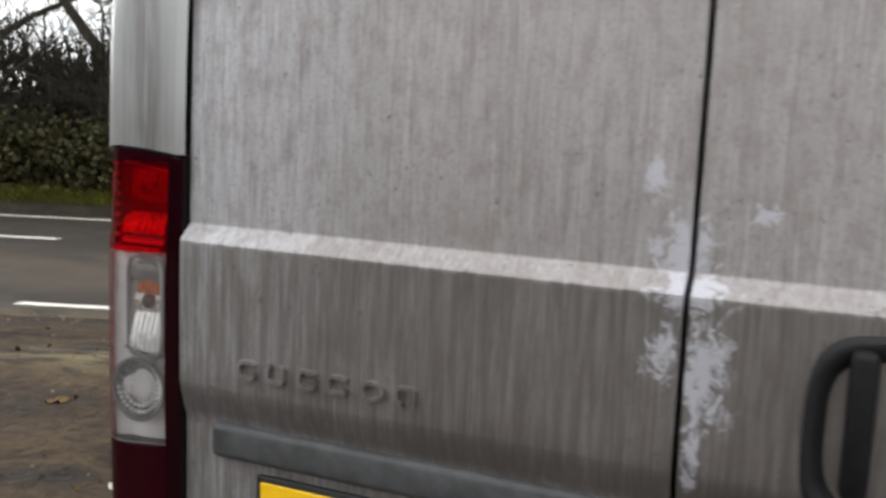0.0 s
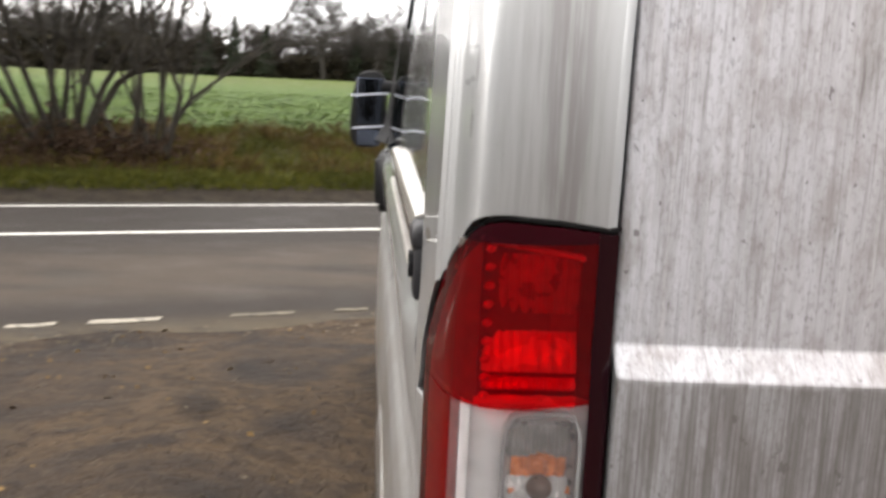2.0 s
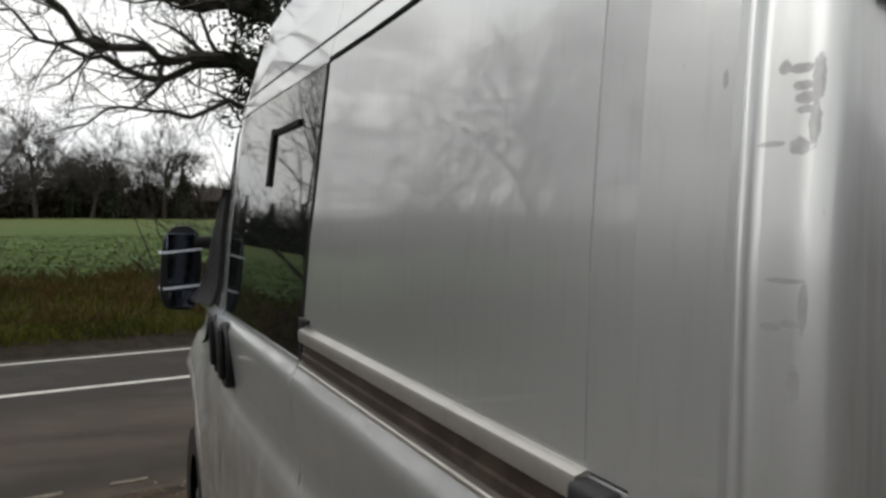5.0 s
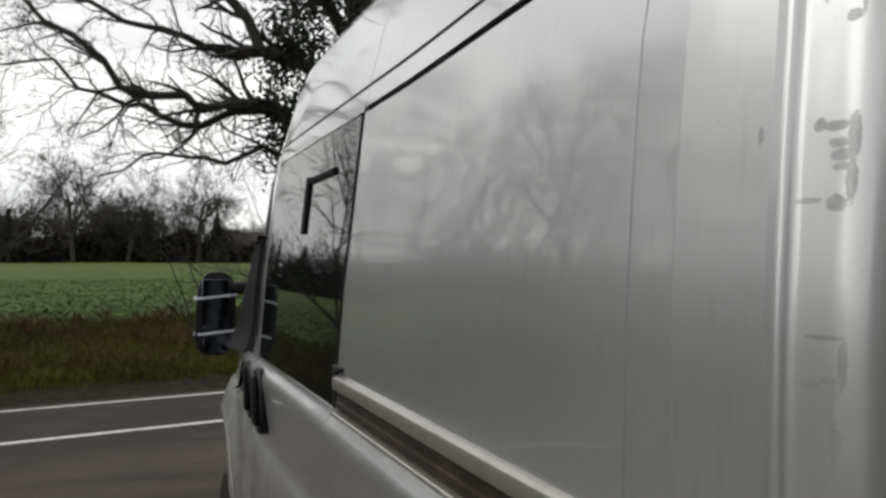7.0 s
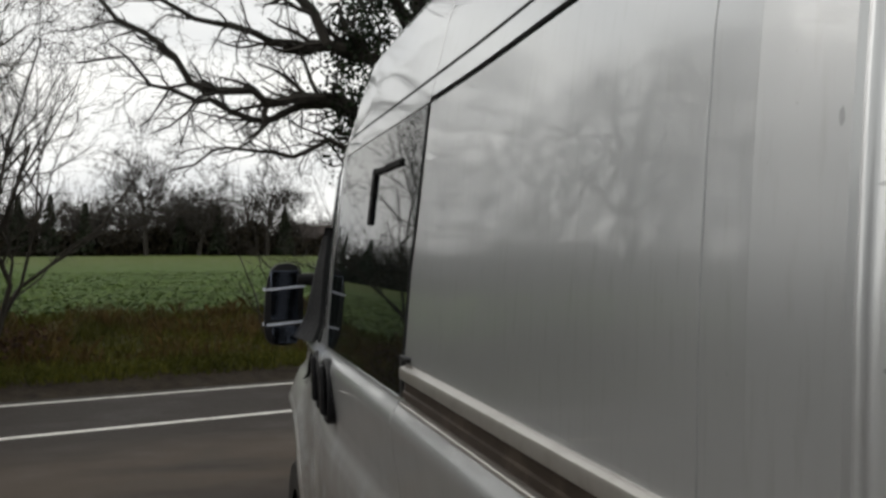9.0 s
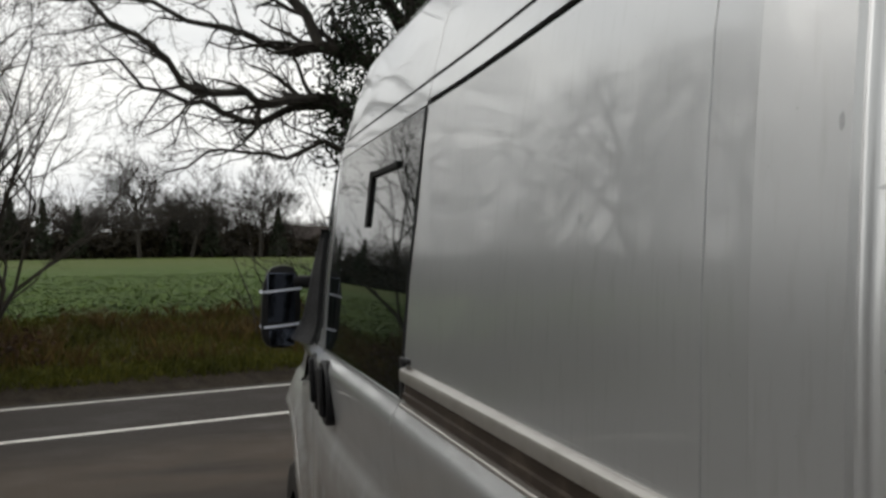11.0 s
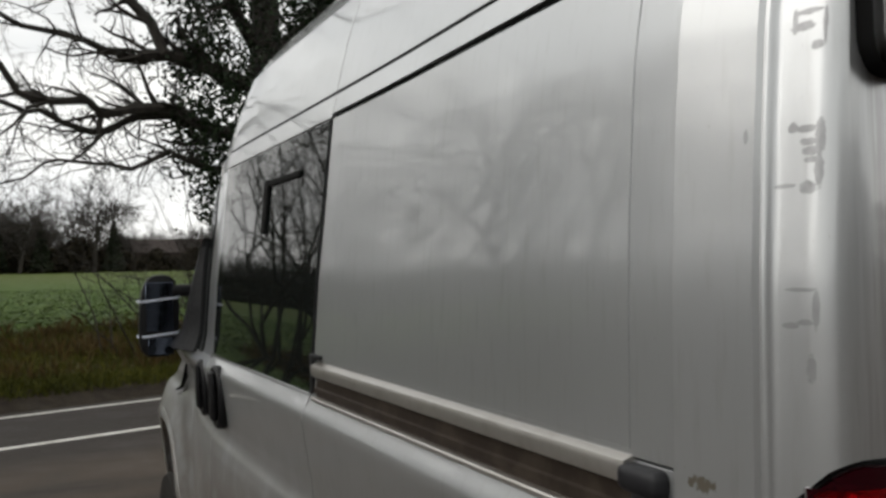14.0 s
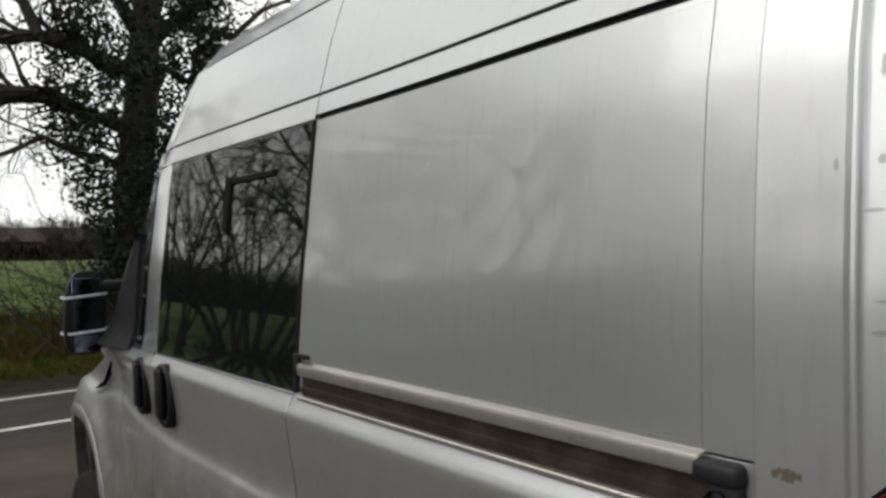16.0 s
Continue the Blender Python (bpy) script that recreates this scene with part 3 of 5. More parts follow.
def cut_arches(ob):
    """Wheel arches cut through the body."""
    bm = bmesh.new()
    for y, z, hw, hh in ARCHES:
        ring = []
        for i in range(48):
            t = 2 * math.pi * i / 48
            q = arch_reach(y + hw * math.cos(t), z + hh * math.sin(t), (y, z, hw, hh))
            ring.append((y + hw * math.cos(t) / q, z + hh * math.sin(t) / q))
        sides = [[bm.verts.new((x, p, r)) for p, r in ring] for x in (-1.2, -0.66)]
        for i in range(48):
            bm.faces.new((sides[0][i], sides[0][(i + 1) % 48], sides[1][(i + 1) % 48], sides[1][i]))
        bm.faces.new(sides[0])
        bm.faces.new(sides[1])
    bmesh.ops.recalc_face_normals(bm, faces=bm.faces)
    me = bpy.data.meshes.new("cutter")
    bm.to_mesh(me)
    bm.free()
    cutter = new("cutter", me)
    md = ob.modifiers.new("arch", "BOOLEAN")
    md.object, md.operation, md.solver = cutter, "DIFFERENCE", "EXACT"
    dg = bpy.context.evaluated_depsgraph_get()
    dg.update()
    me2 = bpy.data.meshes.new_from_object(ob.evaluated_get(dg))
    ob.modifiers.clear()
    ob.data = me2
    bpy.data.objects.remove(cutter)


body = vpart("body_shell", shell(), GAPDARK)
cut_arches(body)


def panel(name, y0, y1, z0, z1, label="", mat_=None, lift=0.0, deep=0.02, zstep=0.03, parent=None, rim=0.0007):
    ys, zs = steps(y0, min(y1, 0.3), 0.02)[:-1] + steps(min(y1, 0.3), y1, 0.06) if y0 < 0.25 and y1 > 0.4 else steps(y0, y1, 0.06), steps(z0, z1, zstep)
    return vpart(name, sheet(on_side(lift), ys, zs, deep, (1, 0, 0), rim), mat_ or SILVER, parent, label)


arch_cut = []
lower = panel("quarter_panel_lower", 0.1495, 1.442, 0.30, 1.412, "silver lower flank with a pressed crease", zstep=0.01, rim=0.0003)
arch_cut.append(lower)
panel("quarter_panel_upper", 0.1495, 0.2308, 1.4155, 1.962, "silver strip beside the blanked window", rim=0.0003)
for y0, y1, z0, z1 in ((0.2312, 1.442, 1.9525, 1.962), (0.2312, 1.442, 1.4155, 1.4235), (1.4145, 1.442, 1.424, 1.952)):
    panel("panel_border", y0, y1, z0, z1, "silver edge round the blanked window", deep=0.012, rim=0.0003)
blank = panel("blanking_panel", 0.2311, 1.414, 1.424, 1.952, "smooth blanked window panel", lift=0.0012, deep=0.012, zstep=0.04, rim=0.0002)
door = panel("sliding_door", 1.450, 2.603, 0.32, 1.349, "silver sliding door", zstep=0.01)
panel("window_post", 1.432, 1.451, 1.343, 1.964, "black seal between pane and panel", RUBBER, 0.002)
panel("door_frame", 2.588, 2.80, 1.340, 1.962, "silver pillar between the windows")
panel("cant_rail", 0.158, 1.442, 1.976, 2.021, "silver cant rail")
panel("cant_rail", 1.448, 2.60, 1.967, 2.021, "silver cant rail")
panel("cant_rail", 2.604, 2.84, 1.965, 2.021, "silver cant rail")
panel("roof_side", 0.03, 1.446, 2.029, 2.272, "silver high roof side")


def roof_front(u0, u1):
    """High roof side whose front end leans back, between two shares of its length."""
    def fn(u, v):
        z = 2.029 + v * 0.243
        end = 2.66 - 0.16 * v
        y = 1.453 + (end - 1.453) * u if u <= 1 else end + (u - 1) * (0.20 - 0.06 * v)
        return (side_x(y, z), y, z)
    return sheet(fn, steps(u0, u1, 0.04), steps(0, 1, 0.1), 0.02, (1, 0, 0), 0.0007)


vpart("roof_side", roof_front(0.0, 0.997), SILVER, None, "silver high roof side reflecting branches")
vpart("roof_side", roof_front(1.003, 1.6), SILVER, None, "rounded front corner of the high roof")
panel("roof_edge", 0.03, 2.56, 2.282, 2.425, "silver roof edge")


def roof_skin(u, v):
    y = 0.03 + 2.62 * v
    x = 0.672 * u
    z = 2.461 - 0.034 * abs(u) ** 2.4 - (0.10 * (y - 2.5) / 0.15 if y > 2.5 else 0.0) + 0.010 * max(0.0, math.cos(12 * math.pi * u)) * (1 if abs(u) < 0.75 and y < 2.4 else 0)
    return (x, y, z)


vpart("roof_panel", sheet(roof_skin, steps(-1, 1, 0.02), steps(0, 1, 0.04), 0.02, (0, 0, -1)), SILVER, None, "silver high roof with pressed ribs")
vpart("far_flank", sheet(lambda y, z: (-side_x(y, z), y, z), steps(0.03, 3.28, 0.05), steps(0.34, 1.335, 0.03), 0.015, (-1, 0, 0)), SILVER, None, "silver lower side of the van")
vpart("far_flank", sheet(lambda y, z: (-side_x(y, z), y, z), steps(0.03, 2.56, 0.05), steps(1.341, 2.425, 0.03), 0.015, (-1, 0, 0)), SILVER, None, "silver upper side of the van")
panel("panel_joint", 0.1473, 0.1492, 0.32, 2.0, "thin joint between flank and pillar", THINJOINT, -0.0004, 0.004, rim=0.0002)
for y, z0, z1 in ((1.446, 0.34, 1.345), (1.4495, 1.972, 2.27), (2.608, 0.34, 1.955), (2.602, 1.967, 2.02), (3.303, 0.36, 1.31)):
    panel("panel_joint", y - 0.0028, y + 0.0028, z0, z1, "dark joint between panels", JOINT, -0.0006, 0.004)
for z, y1 in ((2.025, 2.62), (2.277, 2.52)):
    panel("panel_joint", 0.16, y1, z - 0.0045, z + 0.0045, "dark joint along the roof", RUBBER, -0.0008, 0.004)
panel("drip_channel", 0.158, 1.442, 1.963, 1.975, "black drip channel", RUBBER, -0.008, 0.006)
fd = panel("front_door", 2.613, 3.30, 0.32, 1.335, "silver cab door", zstep=0.01)
arch_cut.append(fd)


def wing_skin(y, v):
    top = lerp(((3.30, 1.338), (3.42, 1.335), (3.5, 1.292), (3.6, 1.235), (4.2, 1.085), (4.6, 0.945), (4.8, 0.8)), y)
    z = 0.32 + (top - 0.32) * v
    return (side_x(y, z), y, z)


def wing_cowl(u, y):
    """The wing's top, from the skin's upper edge over to the bonnet."""
    x0, _, z0 = wing_skin(y, 1.0)
    return (x0 + u * 0.26, y, z0 + (min(lerp(TOP, y) + 0.004, z0 + 0.035) - z0) * math.sin(u * math.pi / 2) + 0.01 * math.sin(u * math.pi))


vpart("wing_top", sheet(wing_cowl, steps(0, 1, 0.1), steps(3.30, 4.6, 0.05), 0.02, (0.5, 0, -0.8)), SILVER, None, "silver top of the wing beside the bonnet")
wing = vpart("front_wing", sheet(wing_skin, steps(3.306, 4.72, 0.04), steps(0, 1, 0.02), 0.02, (1, 0, 0)), SILVER, None, "silver front wing over the wheel")
arch_cut.append(wing)


def trim_arches(ob):
    """Take away the skin inside the wheel arches and round off the edge left behind."""
    bm = bmesh.new()
    bm.from_mesh(ob.data)
    for arch in ARCHES:
        gone = [f for f in bm.faces if arch_reach(f.calc_center_median().y, f.calc_center_median().z, arch) < 1]
        rim = {v for f in gone for v in f.verts}
        bmesh.ops.delete(bm, geom=gone, context="FACES")
        for v in rim:
            if v.is_valid and v.link_faces:
                q = arch_reach(v.co.y, v.co.z, arch)
                v.co.y, v.co.z = arch[0] + (v.co.y - arch[0]) / q, arch[1] + (v.co.z - arch[1]) / q
    bm.to_mesh(ob.data)
    bm.free()


for p in arch_cut:
    trim_arches(p)


# arch lip
def arch_lip(arch, w, a0, a1):
    """A rolled band round a wheel arch, turned in at the edge."""
    y0, z0, hw, hh = arch
    def fn(a, r):
        q = arch_reach(y0 + hw * math.cos(a), z0 + hh * math.sin(a), arch)
        yy, zz = y0 + (hw / q + r) * math.cos(a), z0 + (hh / q + r) * math.sin(a)
        return (side_x(yy, zz) - 0.006 * math.sin(math.pi * min(1, max(0, r / w))), yy, zz)
    return sheet(fn, steps(a0, a1, 0.06), steps(-0.004, w, 0.012), 0.05, (1, 0, 0))


vpart("wheel_arch_lip", arch_lip(ARCHES[1], 0.06, radians(182), radians(20)), SILVER, None, "flared silver arch lip")
vpart("wheel_arch_lip", arch_lip(ARCHES[0], 0.04, radians(182), radians(-2)), SILVER, None, "silver arch lip over the rear wheel")

# windows
pane = panel("side_window", 1.453, 2.585, 1.343, 1.963, "dark tinted sliding door window", TINT, 0.001, 0.004, 0.05)
gasket = vpart("window_gasket", rounded_box(0.012, 1.15, 0.008, (-1.014, 2.02, 1.3405), 0.002), SILVER, None, "bright lower edge of the window")


def hopper_bar(y0, y1, z0, z1):
    return sheet(on_side(0.008), steps(y0, y1, 0.05), steps(z0, z1, 0.04), 0.012, (1, 0, 0))


hf = vpart("hopper_frame", hopper_bar(1.965, 2.006, 1.722, 1.872), RUBBER, None, "black frame of the hopper vent")
vpart("hopper_frame", hopper_bar(1.655, 1.962, 1.853, 1.868), RUBBER, None, "black frame of the hopper vent")


def cab_window(lift):
    """The cab door pane between raked pillar and door post."""
    def fn(u, v):
        z = 1.335 + v * 0.60
        front = lerp(((1.335, 3.27), (1.6, 3.08), (1.8, 2.93), (1.935, 2.84)), z)
        y = 2.81 + (front - 2.81) * u
        return (side_x(y, z) - lift, y, z)
    return sheet(fn, steps(0, 1, 0.15), steps(0, 1, 0.1), 0.004, (1, 0, 0))


vpart("cab_window", cab_window(0.004), TINT, None, "dark cab side window")


def a_pillar():
    def fn(u, v):
        z = 1.30 + v * 0.72
        front = lerp(((1.30, 3.27), (1.6, 3.05), (1.8, 2.87), (2.02, 2.70)), z)
        y = front + 0.01 + u * 0.09
        return (side_x(y, z) - 0.002 + u * u * 0.05, y, z)
    return sheet(fn, steps(0, 1, 0.2), steps(0, 1, 0.1), 0.03, (1, 0, 0))


vpart("windscreen_pillar", a_pillar(), BLACK, None, "black raked windscreen pillar")


def windscreen():
    def fn(u, v):
        y = 2.74 + v * 0.72
        z = lerp(TOP, y) + 0.012
        half = abs(side_x(y, min(z, 2.2))) - 0.06
        return (-half + u * 2 * half, y + 0.10 * (1 - (2 * u - 1) ** 2), z)
    return sheet(fn, steps(0, 1, 0.1), steps(0, 1, 0.1), 0.006, (0, -0.7, -0.7))


vpart("windscreen", windscreen(), TINT, None, "dark windscreen")


def bonnet():
    def fn(u, v):
        y = 3.50 + v * 1.05
        z = lerp(TOP, y) + 0.012
        half = abs(side_x(y, 1.0)) * (1 - 0.18 * v * v) - 0.02
        a = 2 * u - 1
        return (a * half, y + 0.12 * (1 - a * a) * v, z - 0.12 * a ** 4)
    return sheet(fn, steps(0, 1, 0.08), steps(0, 1, 0.1), 0.02, (0, 0, -1))


vpart("bonnet", bonnet(), SILVER, None, "short sloping silver bonnet")
vpart("front_bumper", rounded_box(1.25, 0.25, 0.38, (0, 4.74, 0.48), 0.08, 3), GREYPL, None, "grey plastic bumper")


# handles on the flank
def flank_handle(y, z, h, w):
    bm = bmesh.new()
    rings, n = [], 36
    for r, lift in ((1.0, -0.020), (1.0, 0.004), (0.93, 0.011), (0.80, 0.010), (0.62, 0.001), (0.30, -0.002)):
        row = []
        for i in range(n):
            a = 2 * math.pi * i / n
            c, t = math.cos(a), math.sin(a)
            q = (abs(c) ** 2.6 + abs(t) ** 2.6) ** (-1 / 2.6) * r
            yy, zz = y + c * q * w / 2, z + t * q * h / 2
            row.append(bm.verts.new((side_x(yy, z) - lift - 0.006 - 0.03 * (zz - z), yy, zz)))
        rings.append(row)
    for a, b in zip(rings, rings[1:]):
        for i in range(n):
            bm.faces.new((a[i], a[(i + 1) % n], b[(i + 1) % n], b[i]))
    bm.faces.new(rings[-1])
    bmesh.ops.recalc_face_normals(bm, faces=bm.faces)
    dish = vpart("door_handle", bm, BLACK, None, "black upright door handle")
    grip = rounded_box(0.020, w * 0.36, h * 0.78, (side_x(y, z) - 0.014, y + w * 0.05, z + 0.004), 0.009, 3)
    for q in grip.verts:
        q.co.x += side_x(q.co.y, z) - side_x(y, z) - 0.006 - 0.03 * (q.co.z - z)
    part("grip", grip, BLACK, dish)
    return dish


flank_handle(2.745, 1.218, 0.195, 0.165)
flank_handle(2.425, 1.222, 0.20, 0.165)


# sliding door rail
def extrude_rail(profile, y0, y1, cap=True):
    """A bar of the given (out, z) outline along the flank."""
    bm = bmesh.new()
    rows = []
    for y in (y0, y1):
        rows.append([bm.verts.new((-1.0165 - o, y, z)) for o, z in profile])
    n = len(profile)
    for j in range(n):
        bm.faces.new((rows[0][j], rows[0][(j + 1) % n], rows[1][(j + 1) % n], rows[1][j]))
    bm.faces.new(rows[0])
    bm.faces.new(rows[1])
    bmesh.ops.recalc_face_normals(bm, faces=bm.faces)
    return bm


rail = vpart("door_rail", extrude_rail(((-0.004, 1.330), (0.0025, 1.330), (0.0025, 1.405), (-0.004, 1.405)), 0.20, 1.395), ALU_BROWN, None, "dark brown aluminium channel of the sliding door rail")
part("upper_lip", extrude_rail(((0.002, 1.389), (0.0115, 1.388), (0.0135, 1.390), (0.0145, 1.406), (0.0125, 1.412), (-0.004, 1.418), (-0.004, 1.402)), 0.226, 1.398), ALU, rail, "bright aluminium upper lip")
part("lower_lip", extrude_rail(((-0.002, 1.333), (0.012, 1.333), (0.0145, 1.3355), (0.0145, 1.340), (0.0125, 1.3425), (-0.002, 1.344)), 0.226, 1.398), ALU, rail, "aluminium lower lip")
part("inner_web", extrude_rail(((0.0, 1.349), (0.007, 1.351), (0.007, 1.362), (0.0, 1.366)), 0.226, 1.398), ALU_BROWN, rail)
cap = rounded_box(0.038, 0.072, 0.030, (-1.016, 0.200, 1.395), 0.010, 3)
endcap = vpart("rail_end_cap", cap, CAPPL, None, "dark grey plastic rail end cap")
part("cap_foot", rounded_box(0.034, 0.050, 0.068, (-1.014, 0.191, 1.358), 0.008, 3), CAPPL, endcap)
part("cap_recess", rounded_box(0.006, 0.026, 0.030, (-1.0308, 0.196, 1.362), 0.008, 2), BLACK, endcap)
part("cap_screw", rounded_box(0.006, 0.010, 0.010, (-1.034, 0.193, 1.361), 0.004, 2), GREYPL, endcap)
br = vpart("rail_bracket", rounded_box(0.02, 0.03, 0.086, (-1.010, 1.432, 1.388), 0.004), BLACK, None, "black bracket at the rail's front end")
part("bracket_tab", rounded_box(0.018, 0.075, 0.010, (-1.013, 1.405, 1.4285), 0.003), BLACK, br)

# corner pillar, in plan from the door gap round to the flank
PIL = ((0.0, (-0.858, -0.013)), (0.025, (-0.884, -0.0195)), (0.05, (-0.909, -0.0255)), (0.075, (-0.934, -0.0305)), (0.095, (-0.954, -0.0335)), (0.110, (-0.968, -0.033)), (0.118, (-0.9755, -0.0295)),
       (0.125, (-0.980, -0.023)), (0.135, (-0.984, -0.013)), (0.150, (-0.9875, 0.003)), (0.168, (-0.9915, 0.021)), (0.175, (-0.993, 0.0265)), (0.179, (-0.995, 0.0292)), (0.183, (-0.9985, 0.0312)), (0.188, (-1.0002, 0.0342)), (0.196, (-1.0003, 0.042)),
       (0.215, (-1.002, 0.07)), (0.288, (-1.008, 0.1471)))


def pil(s_, z):
    x = lerp([(a, p[0]) for a, p in PIL], s_)
    y = lerp([(a, p[1]) for a, p in PIL], s_)
    base = side_x(0.1, max(z, 1.42)) + 1.008
    low = (side_x(0.1, min(z, 1.42)) + 1.008) * (1 if y > 0.04 else 0.4)
    return (x + base * (0.4 + 0.6 * min(1, max(0, (s_ - 0.02) / 0.1))) + low, y + 0.02 * max(0.0, z - 1.5) * (1 - min(1, s_ / 0.2)), z)


SV = [p[0] for p in PIL]
LTOP = ((0.0, 1.436), (0.05, 1.444), (0.10, 1.448), (0.115, 1.445), (0.125, 1.439), (0.14, 1.426), (0.16, 1.409), (0.18, 1.391), (0.20, 1.372), (0.22, 1.346), (0.24, 1.31), (0.255, 1.27), (0.262, 1.235))


def pil_up(s_, v):
    zb = lerp(LTOP, s_ + 0.006 * min(1.0, max(0.0, (s_ - 0.13) / 0.05))) + 0.004
    return pil(s_, zb + (2.42 - zb) * v)


vpart("corner_pillar", sheet(pil_up, sorted(set(SV + steps(0.0, 0.288, 0.012))), steps(0, 1, 0.03), 0.02, (0.6, 0.6, 0), 0.0004), SILVER, None, "silver corner pillar with smudges and small dents")


vpart("lower_pillar", sheet(lambda y, z: (side_x(y, z), y, z), steps(0.108, 0.1471, 0.010), steps(0.30, 1.236, 0.03), 0.02, (1, 0, 0)), SILVER, None, "silver strip between lamp and flank")

# rear doors: (z, y) profile of the pressed skin
REAR = ((0.40, 0.004), (0.80, -0.004), (0.98, -0.006), (1.000, -0.006), (1.012, -0.012), (1.045, -0.022), (1.062, -0.0255), (1.20, -0.026), (1.298, -0.0258), (1.3012, -0.0258), (1.3032, -0.0245), (1.3255, -0.0015), (1.3275, 0.0), (1.331, 0.0), (1.5, 0.002), (1.9, 0.012), (2.2, 0.035), (2.32, 0.06))


def rear_skin(x, z):
    e = min(1.0, abs(abs(x) - 0.848) / 0.03)
    return (x * (1 - 0.05 * max(0, z - 1.9)), lerp(REAR, z) - 0.006 * (1 - (x / 0.9) ** 2) + 0.006 * (1 - e) ** 2, z)


zs_rear = sorted(set(steps(0.42, 2.30, 0.04) + [p[0] for p in REAR[1:-1]]))
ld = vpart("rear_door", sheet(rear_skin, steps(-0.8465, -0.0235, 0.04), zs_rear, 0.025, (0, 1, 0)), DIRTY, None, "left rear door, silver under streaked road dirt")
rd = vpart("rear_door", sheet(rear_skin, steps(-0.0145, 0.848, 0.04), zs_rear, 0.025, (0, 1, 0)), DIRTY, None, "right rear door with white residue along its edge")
vpart("door_seal", rounded_box(0.03, 0.02, 1.9, (-0.016, 0.032, 1.37), 0.004), RUBBER, None, "black seal between the rear doors")
vpart("hinge_gap_seal", rounded_box(0.030, 0.03, 1.55, (-0.852, 0.030, 1.55), 0.004), RUBBER, None, "black hinge gap")

# badge: plain raised shapes where an emblem was stuck on, the first one lost
y0 = lerp(REAR, 1.1) - 0.006
badge = None
for i, x in enumerate((-0.700, -0.645, -0.588, -0.533, -0.473, -0.416)):
    bm = bmesh.new()
    n = 20
    w, h, t = (0.017, 0.0155, 0.0055) if i != 4 else (0.0205, 0.0155, 0.006)
    ring = []
    for k in range(n):
        a = 2 * math.pi * k / n
        p = 5.0 if i != 4 else 2.0
        c, s_ = math.cos(a), math.sin(a)
        q = (abs(c) ** p + abs(s_) ** p) ** (-1 / p)
        ring.append([bm.verts.new((x + c * q * ww, y0 - yy, 1.104 + s_ * q * hh)) for ww, hh, yy in ((w, h, -0.003), (w, h, 0.0085), (w - t, h - t, 0.0085), (w - t, h - t, -0.003))])
    for k in range(n):
        if k in ((0, 1, 19), (4, 5, 6), (0, 1), (0, 1, 19), (), (14, 15, 16))[i]:
            continue
        a, b = ring[k], ring[(k + 1) % n]
        for j in range(3):
            bm.faces.new((a[j], b[j], b[j + 1], a[j + 1]))
    bmesh.ops.recalc_face_normals(bm, faces=bm.faces)
    if badge is None:
        badge = vpart("badge", bm, DIRTY, None, "raised badge, silver and dirty, first piece missing")
    else:
        part("badge_piece", bm, DIRTY, badge)

# lamp strip over the plate, the plate
strip = vpart("plate_light_strip", rounded_box(0.70, 0.045, 0.060, (-0.430, -0.002, 0.971), 0.012, 3), GREYPL, None, "dark grey plastic plate light strip")
plate = vpart("number_plate", rounded_box(0.535, 0.010, 0.124, (-0.420, -0.020, 0.866), 0.006, 2), BLACKPAINT, None, "yellow number plate in a black holder")
part("plate_face", rounded_box(0.512, 0.004, 0.104, (-0.420, -0.0265, 0.865), 0.0015, 1), YELLOW, plate, "yellow plate face")
for k, x in enumerate((-0.615, -0.552, -0.492, -0.432, -0.342, -0.282, -0.222)):
    part("dark_bar", rounded_box(0.034, 0.003, 0.072, (x, -0.0290, 0.862), 0.001, 1), BLACKPAINT, plate)

# handle in the right door
def handle_dish(cx, cz, hw, hh):
    bm = bmesh.new()
    rings, n = [], 44
    for r, out in ((1.0, -0.006), (1.0, 0.002), (0.95, 0.0065), (0.88, 0.006), (0.80, -0.002), (0.72, -0.012), (0.30, -0.014)):
        row = []
        for i in range(n):
            a = 2 * math.pi * i / n
            c, t = math.cos(a), math.sin(a)
            q = (abs(c) ** 3.6 + abs(t) ** 3.6) ** (-1 / 3.6) * r
            row.append(bm.verts.new((cx + c * q * hw, -0.0405 - out, cz + t * q * hh)))
        rings.append(row)
    for a, b in zip(rings, rings[1:]):
        for i in range(n):
            bm.faces.new((a[i], a[(i + 1) % n], b[(i + 1) % n], b[i]))
    bm.faces.new(rings[-1])
    bmesh.ops.recalc_face_normals(bm, faces=bm.faces)
    return bm


rh = vpart("rear_handle_dish", handle_dish(0.240, 1.150, 0.104, 0.128), CAPPL, None, "black recessed rear door handle")
part("rear_handle_grip", rounded_box(0.034, 0.026, 0.19, (0.200, -0.052, 1.168), 0.012, 3), BLACK, rh, "upright black grip")

# upper hinge recess on the corner pillar
hc = vpart("hinge_recess", rounded_box(0.105, 0.014, 0.26, (-0.902, -0.026, 1.913), 0.03, 4), RUBBER, None, "black rubber edged hinge recess")
part("hinge_cover", rounded_box(0.078, 0.014, 0.232, (-0.899, -0.030, 1.914), 0.022, 4), SILVER, hc)

# bumper
bump = vpart("rear_bumper", rounded_box(2.06, 0.22, 0.40, (0, -0.02, 0.60), 0.05, 3), GREYPL, None, "grey plastic rear bumper")


